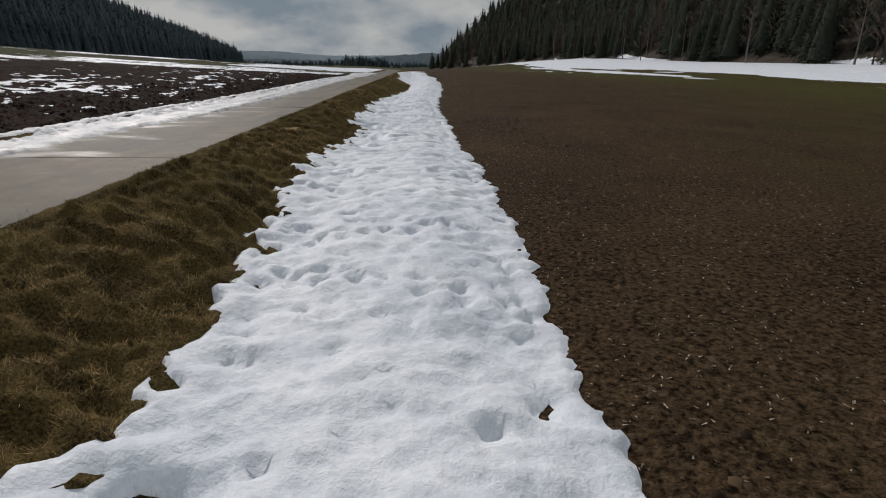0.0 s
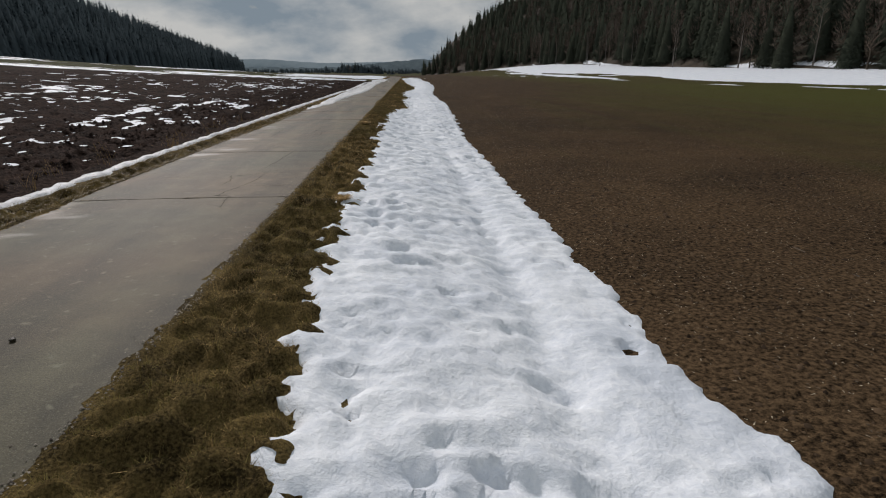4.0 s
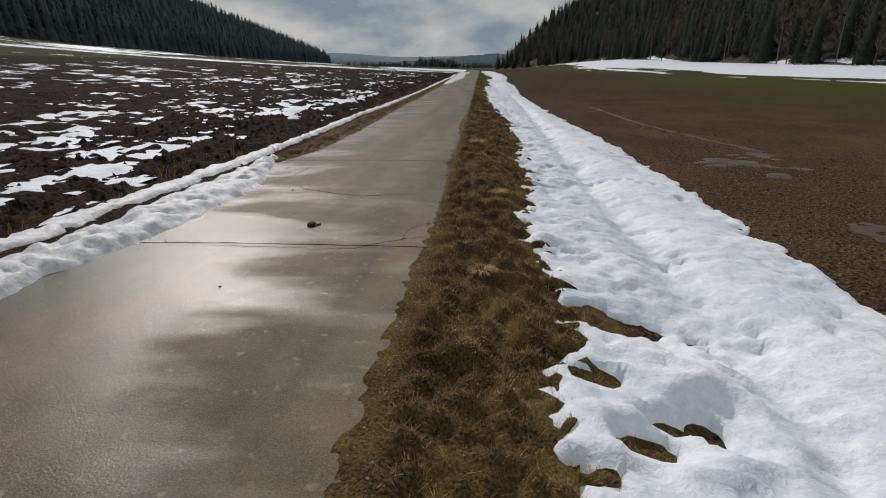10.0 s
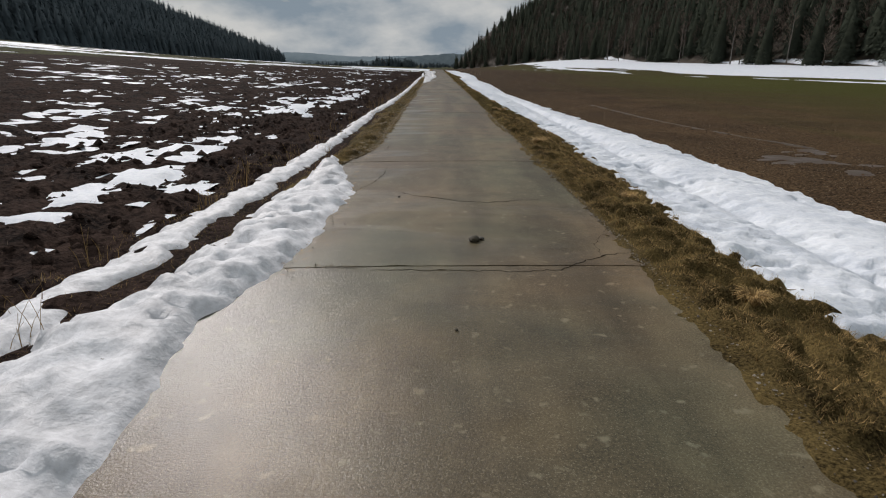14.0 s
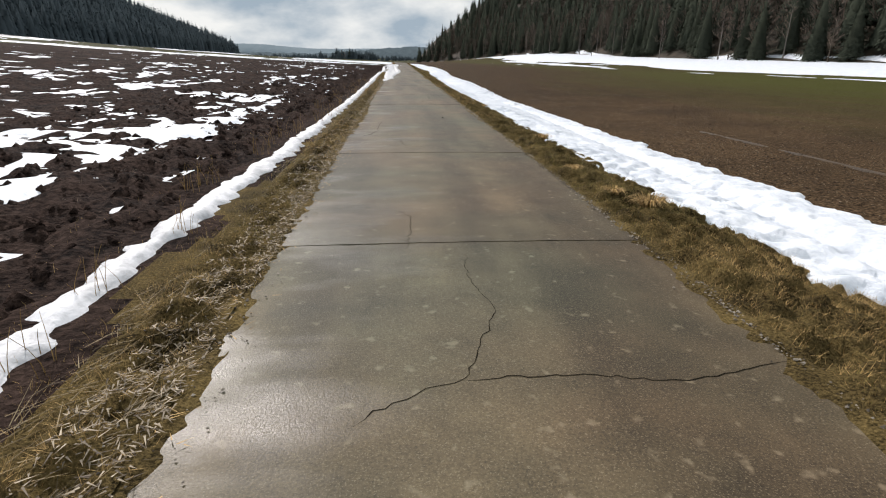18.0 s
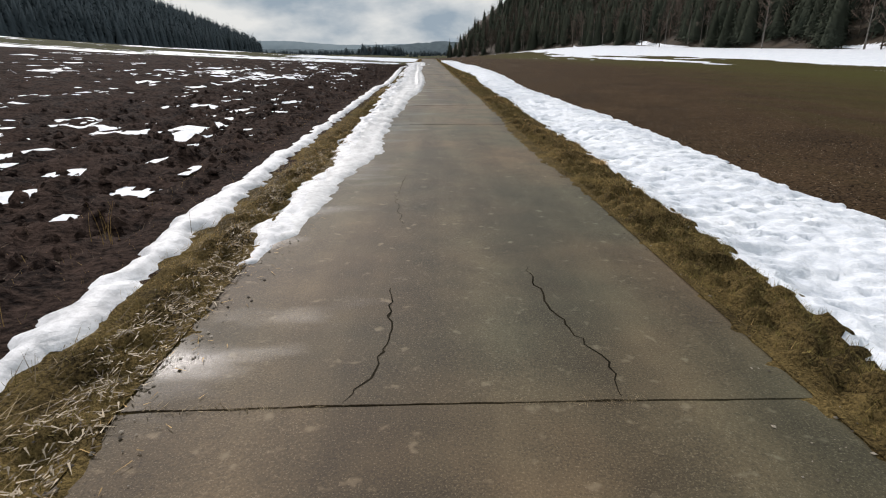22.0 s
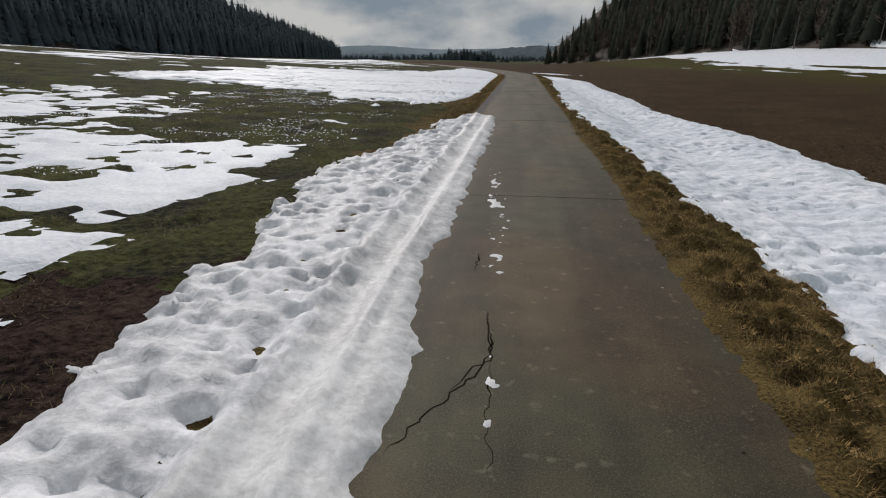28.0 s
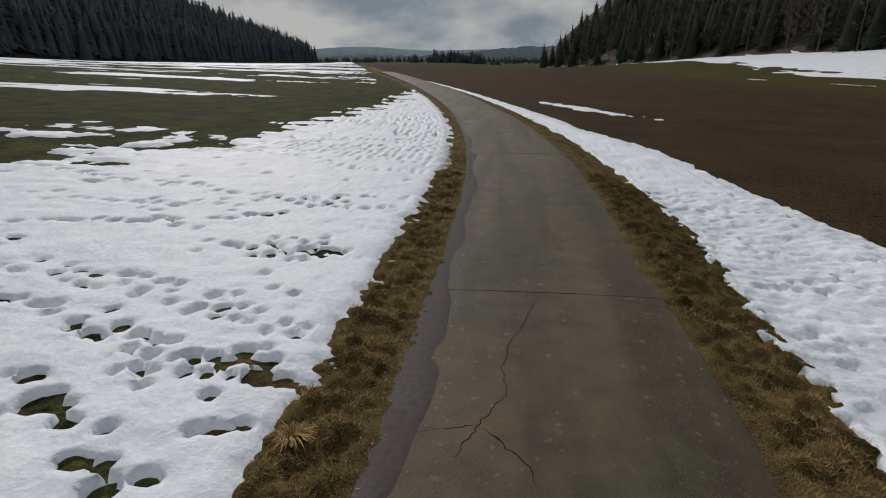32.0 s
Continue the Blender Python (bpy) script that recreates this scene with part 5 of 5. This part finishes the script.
def crumbs(name, n, x0, x1, y0, y1, low, high, mat, label, category, base=None, keep=None):
    """Small four-sided bits lying about."""
    x, y = strewn(n, x0, x1, y0, y1)
    if keep is not None:
        ok = keep(x, y)
        x, y = x[ok], y[ok]
    n = len(x)
    size = low + (high - low) * RNG.random(n) ** 2.5
    corner = np.array([(1, 0, -0.1), (0, 1, -0.1), (-1, 0, -0.1), (0, -1, -0.1), (0.1, 0, 0.75)])
    face = np.array([(0, 1, 4), (1, 2, 4), (2, 3, 4), (3, 0, 4)])
    v = corner[None] * size[:, None, None] * RNG.uniform(0.5, 1.4, (n, 5, 3))
    a = RNG.uniform(0, 6.283, n)[:, None]
    c, s = np.cos(a), np.sin(a)
    z = land(x, y) if base is None else np.full(n, base)
    v = np.stack([v[..., 0] * c - v[..., 1] * s + x[:, None], v[..., 0] * s + v[..., 1] * c + y[:, None], v[..., 2] + z[:, None]], -1)
    f = face[None] + 5 * np.arange(n)[:, None, None]
    return tagged(new(name, mesh_from(name, v.reshape(-1, 3), f.reshape(-1, 3), [mat], smooth=False)), label, category, kind="stuff")


crumbs("soil_crumbs", 48000, 5.0, 13.0, -66, 104, 0.012, 0.045, material("crumbs", (0.020, 0.013, 0.008), (0.115, 0.076, 0.045), (0.85, 0.95), 1.0, 9.0, 0.0, 0.01, 0.3, island=0.8, spec=0.1), "brown crumbs of seeded earth", "soil",
       keep=lambda x, y: (ditch_snow(x, y, False) < 0.0) & (RNG.random(len(x)) < 1.2 - (x - bend(y) - 5) / 8) & (puddle_shape(x, y) < 0.0))
M_GRIT = material("grit", (0.050, 0.040, 0.030), (0.300, 0.265, 0.215), (0.7, 0.9), 1.0, 9.0, 0.0, 0.01, 0.3, island=0.8, spec=0.2)
crumbs("road_grit", 12000, -1.56, -1.0, -60, 60, 0.004, 0.014, M_GRIT, "pale grit washed to the edge of the road", "grit", base=-0.003,
       keep=lambda x, y: (RNG.random(len(x)) < step(-1.05, -1.5, x) ** 2 * (0.3 + 1.4 * fbm(x / 0.5, y / 1.5, 33, 2))) & (lane_snow(x, y, False) < 0.1))
crumbs("verge_grit", 16000, -2.05, -1.47, -58, 30, 0.004, 0.012, M_GRIT, "pale grit and small stones on the verge", "grit",
       keep=lambda x, y: (RNG.random(len(x)) < fbm(x / 0.4, y / 1.2, 35, 2)) & (lane_snow(x, y, False) < 0.0))
crumbs("road_grit", 5000, 1.0, 1.52, -66, 100, 0.004, 0.012, M_GRIT, "brown crumbs of earth along the edge of the road", "grit", base=-0.003,
       keep=lambda x, y: RNG.random(len(x)) < step(0.95, 1.5, x - bend(y)) ** 2)


# a narrow pale line of crumbs at x=1.47, only before y=-20
crumbs("edge_crumbs", 30000, 1.36, 1.56, -66, -20, 0.004, 0.015, M_GRIT, "pale crumbs along the road's edge", "grit", base=-0.002,
       keep=lambda x, y: RNG.random(len(x)) < np.exp(-((x - 1.47 - 0.05 * (vnoise(x * 0, y / 0.7, 47) - 0.5)) / 0.035) ** 2) * (0.4 + 0.8 * vnoise(x * 0, y / 1.1, 49)))


# ---- earth that creeps over the edges of the slabs ----
def spill(x, y):
    u = x - bend(y)
    u = np.where(u < 0, -u - wide(y), u)
    return u - np.where(x < bend(y), 1.49, 1.455) + 0.22 * (fbm(x / 0.09, y / 0.11, 141, 3) - 0.45) + 0.14 * (vnoise(x / 2, y / 3.0, 143) - 0.5)


for x0, x1 in ((-1.86, -1.2), (1.2, 1.56)):
    tagged(new("edge_soil", sheet("edge_soil", np.arange(x0, x1 + 0.01, 0.036), np.arange(-66, 106, 0.07), lambda x, y: -0.007 + 0.022 * np.tanh(spill(x, y) * 7) + 0.012 * (vnoise(x / 0.06, y / 0.06, 145) - 0.5) - 0.06 * step(1.505, 1.56, np.where(x < bend(y), bend(y) - x - wide(y), x - bend(y))), [M_VERGE],
                                  keep=lambda x, y, z: (spill(x, y) > -0.08) & (spill(x, y) < 0.2) & (lane_snow(x, y, False) < 0.09) & ~((x < 0) & (y < -53)))), "thin brown earth creeping over the road's edge", "soil", kind="structure")
gx, gy = strewn(7000, -1.55, -1.05, -60, 45)
ok = (RNG.random(len(gx)) < step(-1.05, -1.5, gx) ** 2 * (0.2 + 1.5 * fbm(gx / 0.5, gy / 2.0, 37, 2))) & (lane_snow(gx, gy, False) < 0.1)
gs, hs = strewn(11000, -2.15, -1.55, -58, 45)
ok2 = (lane_snow(gs, hs, False) < 0.0) & (RNG.random(len(gs)) < step(0.42, 0.6, fbm(gs / 0.5, hs / 1.6, 39, 2)) + 0.15)
blades("dry_grass", gs[ok2], hs[ok2], 0.26, 0.005, 0.93, M_OLD, "long flattened straw combed along the verge", root=0.015, comb=1.25)
gs, hs = strewn(32000, -1.85, -1.47, -58, -8)
ok2 = (lane_snow(gs, hs, False) < 0.0) & (RNG.random(len(gs)) < fbm(gs / 0.4, hs / 0.9, 43, 2))
blades("straw_litter", gs[ok2], hs[ok2], 0.06, 0.009, 0.9, M_CHAFF, "pale chopped straw washed against the road", category="straw", root=0.012)
blades("straw_litter", gx[ok], gy[ok], 0.07, 0.006, 0.96, M_STRAW, "bits of straw lying on the edge of the road", category="straw", base=np.full(ok.sum(), 0.0), root=0.004)


# ---- dead stalks that stand in the snow of the verge ----
def stalk_tuft(x, y, seed, label):
    r = random.Random(seed)
    tuft = tagged(new("dead_stalks"), label, "dead plant", "dead stalks along the left verge")
    tuft.location = (x, y, ground_at(x, y))
    for _ in range(r.randint(7, 13)):
        bm = bmesh.new()
        h, a, lean = r.uniform(0.12, 0.38), r.uniform(0, 6.28), r.uniform(0.05, 0.6)
        ox, oy = r.uniform(-0.12, 0.12), r.uniform(-0.12, 0.12)
        rings = []
        for k in range(5):
            t = k / 4
            rad = 0.0028 * (1 - 0.6 * t)
            cx, cy, cz = ox + math.cos(a) * lean * h * t * t, oy + math.sin(a) * lean * h * t * t, h * t - 0.03
            rings.append([bm.verts.new((cx + rad * math.cos(2.094 * j), cy + rad * math.sin(2.094 * j), cz)) for j in range(3)])
        for p, q in zip(rings, rings[1:]):
            for j in range(3):
                bm.faces.new((p[j], p[(j + 1) % 3], q[(j + 1) % 3], q[j]))
        part("stalk", bm, M_STRAW, tuft)
    return tuft


r_st = random.Random(3)
for k in range(46):
    y = -64 + k * 1.15 + r_st.uniform(-0.5, 0.5)
    x = -2.55 + r_st.uniform(-0.35, 0.3) - (0.35 if y < -54 else 0)
    stalk_tuft(x, y, k, "thin dry stalks sticking out of the snow on the verge")

# ---- trees far down the valley ----
for k, (x, y, s) in enumerate([(-62, 576, 1), (-65, 578, 1), (-59, 574, 1), (-63, 580, 1), (-54, 577, 0), (-60, 582, 1)]):
    plant(bare_models[1] if s else models[2], x, y, 1)
far_v, far_f, far_n = [], [], 0
for k in range(420):
    x, y = (r_wood.uniform(-260, 200), r_wood.uniform(660, 900)) if k > 60 else (r_wood.gauss(-50, 16), r_wood.uniform(570, 610))
    v, f = cheap[k % 8]
    s = r_wood.uniform(0.3, 0.6) if k > 24 else r_wood.uniform(0.5, 0.9)
    far_v.append(v * np.array([2.4 * s, 2.4 * s, s]) + np.array([x, y, ground_at(x, y) - 0.5]))
    far_f.append(f + far_n)
    far_n += len(v)
far_wood = tagged(new("far_wood", mesh_from("far_wood", np.concatenate(far_v), np.concatenate(far_f), [M_NEEDLE_HAZE], smooth=False)), "low dark wood across the valley floor", "forest", kind="stuff")


# ---- ice left on the road, and the last snow beyond the bend ----
def road_ice(x, y):
    n = fbm(x / 0.07, y / 0.13, 151, 4) - 0.5
    one = 0.5 - np.hypot((x + 0.25 - 0.06 * (57 - y)) / 0.16, (y - 56.8) / 3.4)
    two = 0.5 - np.hypot((x + 0.08) / 0.07, (y - 52.5) / 0.9)
    return np.maximum(one, two) + 2.6 * n - 0.20


tagged(new("road_ice", sheet("road_ice", np.arange(-0.7, 0.5, 0.03), np.arange(51, 61, 0.04), lambda x, y: -0.004 + 0.012 * np.tanh(road_ice(x, y) * 4), [M_ICE], keep=lambda x, y, z: road_ice(x, y) > -0.12)),
       "ragged scraps of white ice on the wet concrete", "ice", kind="structure")


def last_snow(x, y):
    u = x - bend(y)
    n = fbm(x / 1.2, y / 3.0, 153, 4) - 0.5
    return 0.6 - np.hypot((u - 9.2 + 0.18 * (y - 130)) / 1.3, (y - 132) / 9.0) + 1.4 * n


tagged(new("snow_scrap", sheet("snow_scrap", np.arange(3.5, 15, 0.15), np.arange(118, 146, 0.3), lambda x, y: land(x, y, False) + 0.07 * np.tanh(last_snow(x, y) * 3), [M_SNOW], keep=lambda x, y, z: last_snow(x, y) > -0.3)),
       "thin scrap of snow left on the brown field", "snow", kind="structure")
crumbs("ice_bits", 9000, -1.75, -1.0, 66, 112, 0.003, 0.009, water_material("clear_ice", (0.45, 0.47, 0.48), 0.06), "glinting bits of ice along the meltwater", "ice", base=0.004,
       keep=lambda x, y: RNG.random(len(x)) < np.exp(-((x - bend(y) + 1.52) / 0.10) ** 2) + 0.6 * np.exp(-((film_shape(x, y)) / 0.05) ** 2))


# ---- pale tussocks on the verge ----
def straw_tussock(x, y, size, seed):
    r = random.Random(seed)
    v, f = [], []
    for _ in range(260):
        a, out = r.uniform(0, 6.283), r.random() ** 0.7
        bx, by = 0.25 * size * out * math.cos(a), 0.25 * size * out * math.sin(a)
        a += r.uniform(-0.5, 0.5)
        L, lean = size * r.uniform(0.5, 1.0), 0.45 + 0.5 * out
        w = 0.0035
        sx, sy = -math.sin(a) * w, math.cos(a) * w
        mid = (bx + math.cos(a) * L * 0.45 * lean, by + math.sin(a) * L * 0.45 * lean, L * 0.42)
        tip = (bx + math.cos(a) * L * lean, by + math.sin(a) * L * lean, L * (0.42 - 0.38 * out * r.random()))
        n0 = len(v)
        v += [(bx - sx, by - sy, -0.03), (bx + sx, by + sy, -0.03), (mid[0] - sx, mid[1] - sy, mid[2]), (mid[0] + sx, mid[1] + sy, mid[2]), tip]
        f += [(n0, n0 + 1, n0 + 3), (n0, n0 + 3, n0 + 2), (n0 + 2, n0 + 3, n0 + 4)]
    tuft = tagged(new("grass_tussock", mesh_from("grass_tussock", np.array(v), np.array(f), [M_STRAW], smooth=False)), "pale bleached tussock of dead grass on the verge", "grass tussock", "tussocks of the verge")
    tuft.location = (x, y, ground_at(x, y) + 0.02)
    return tuft


r_tu = random.Random(8)
for k, (x, y) in enumerate([(1.85, -43.2), (2.1, -43.6), (1.8, -41.9), (2.3, -38.2), (2.0, -60.4), (2.25, -57.0), (1.9, -52.3), (2.2, -31.0), (1.75, -20.4), (2.3, -8.4), (2.1, 3.0), (1.9, 18.6), (2.5, 33.0), (1.95, 48.8), (2.2, 62.0), (1.9, 79.0), (2.05, 90.5), (-2.0, 72.5), (-2.15, 83.0), (-1.95, 91.0), (-2.1, 97.2)]):
    straw_tussock(x, y, r_tu.uniform(0.16, 0.30), k)


gs, hs = strewn(26000, -2.6, -1.5, 66, 112)
ok = (verge_grass(gs, hs) > 0.3) & (white_field(gs, hs, False) < 0.0) & (RNG.random(len(gs)) < step(0.40, 0.62, fbm(gs / 0.22, hs / 0.20, 171, 2)))
blades("dry_grass", gs[ok], hs[ok], 0.13, 0.006, 0.75, M_STRAW, "golden tufts of dead grass along the snow field")
gs, hs = strewn(12000, -2.7, -1.9, 66, 112)
ok = (white_field(gs, hs, False) < 0.0) & (RNG.random(len(gs)) < step(0.50, 0.68, fbm(gs / 0.3, hs / 0.35, 173, 2)))
blades("green_grass", gs[ok], hs[ok], 0.09, 0.006, 0.6, M_GREEN, "short green grass at the snow's edge")


# ---- an old wheel track on the seeded field ----
def wheel_track(x, y):
    middle = np.interp(y, [-50, -48, -46, -43.5, -41, -36, -27, -8], [9.5, 9.05, 8.7, 8.35, 8.15, 8.05, 7.9, 7.9])
    return np.interp(y, [-44, -36, -27], [0.075, 0.04, -0.07]) - np.abs(x - middle) + 0.16 * (fbm(x / 0.3, y / 1.2, 161, 4) - 0.5)


tagged(new("wheel_track", sheet("wheel_track", np.arange(6.9, 9.6, 0.06), np.arange(-50, -6, 0.12), lambda x, y: land(x, y, False) + np.maximum(0.03 * np.tanh(wheel_track(x, y) * 12), -0.05),
                                [material("packed_soil", (0.030, 0.021, 0.014), (0.110, 0.080, 0.054), (0.5, 0.65), 1.5, 20.0, 0.7, 0.01, 0.5, spec=0.15)], keep=lambda x, y, z: wheel_track(x, y) > -0.03)),
       "pale packed wheel track on the brown field", "track", kind="structure")
crumbs("snow_grains", 46000, -13.0, -3.4, 57, 78, 0.004, 0.030, M_SNOW, "last grains of snow glittering in the wet meadow", "snow",
       keep=lambda x, y: (RNG.random(len(x)) < step(0.5, 0.68, fbm(x / 1.4, y / 0.7, 165, 3)) * step(-3.2, -6.5, x - bend(y))) & (patches(x, y) < 0) & (white_field(x, y, False) < 0))
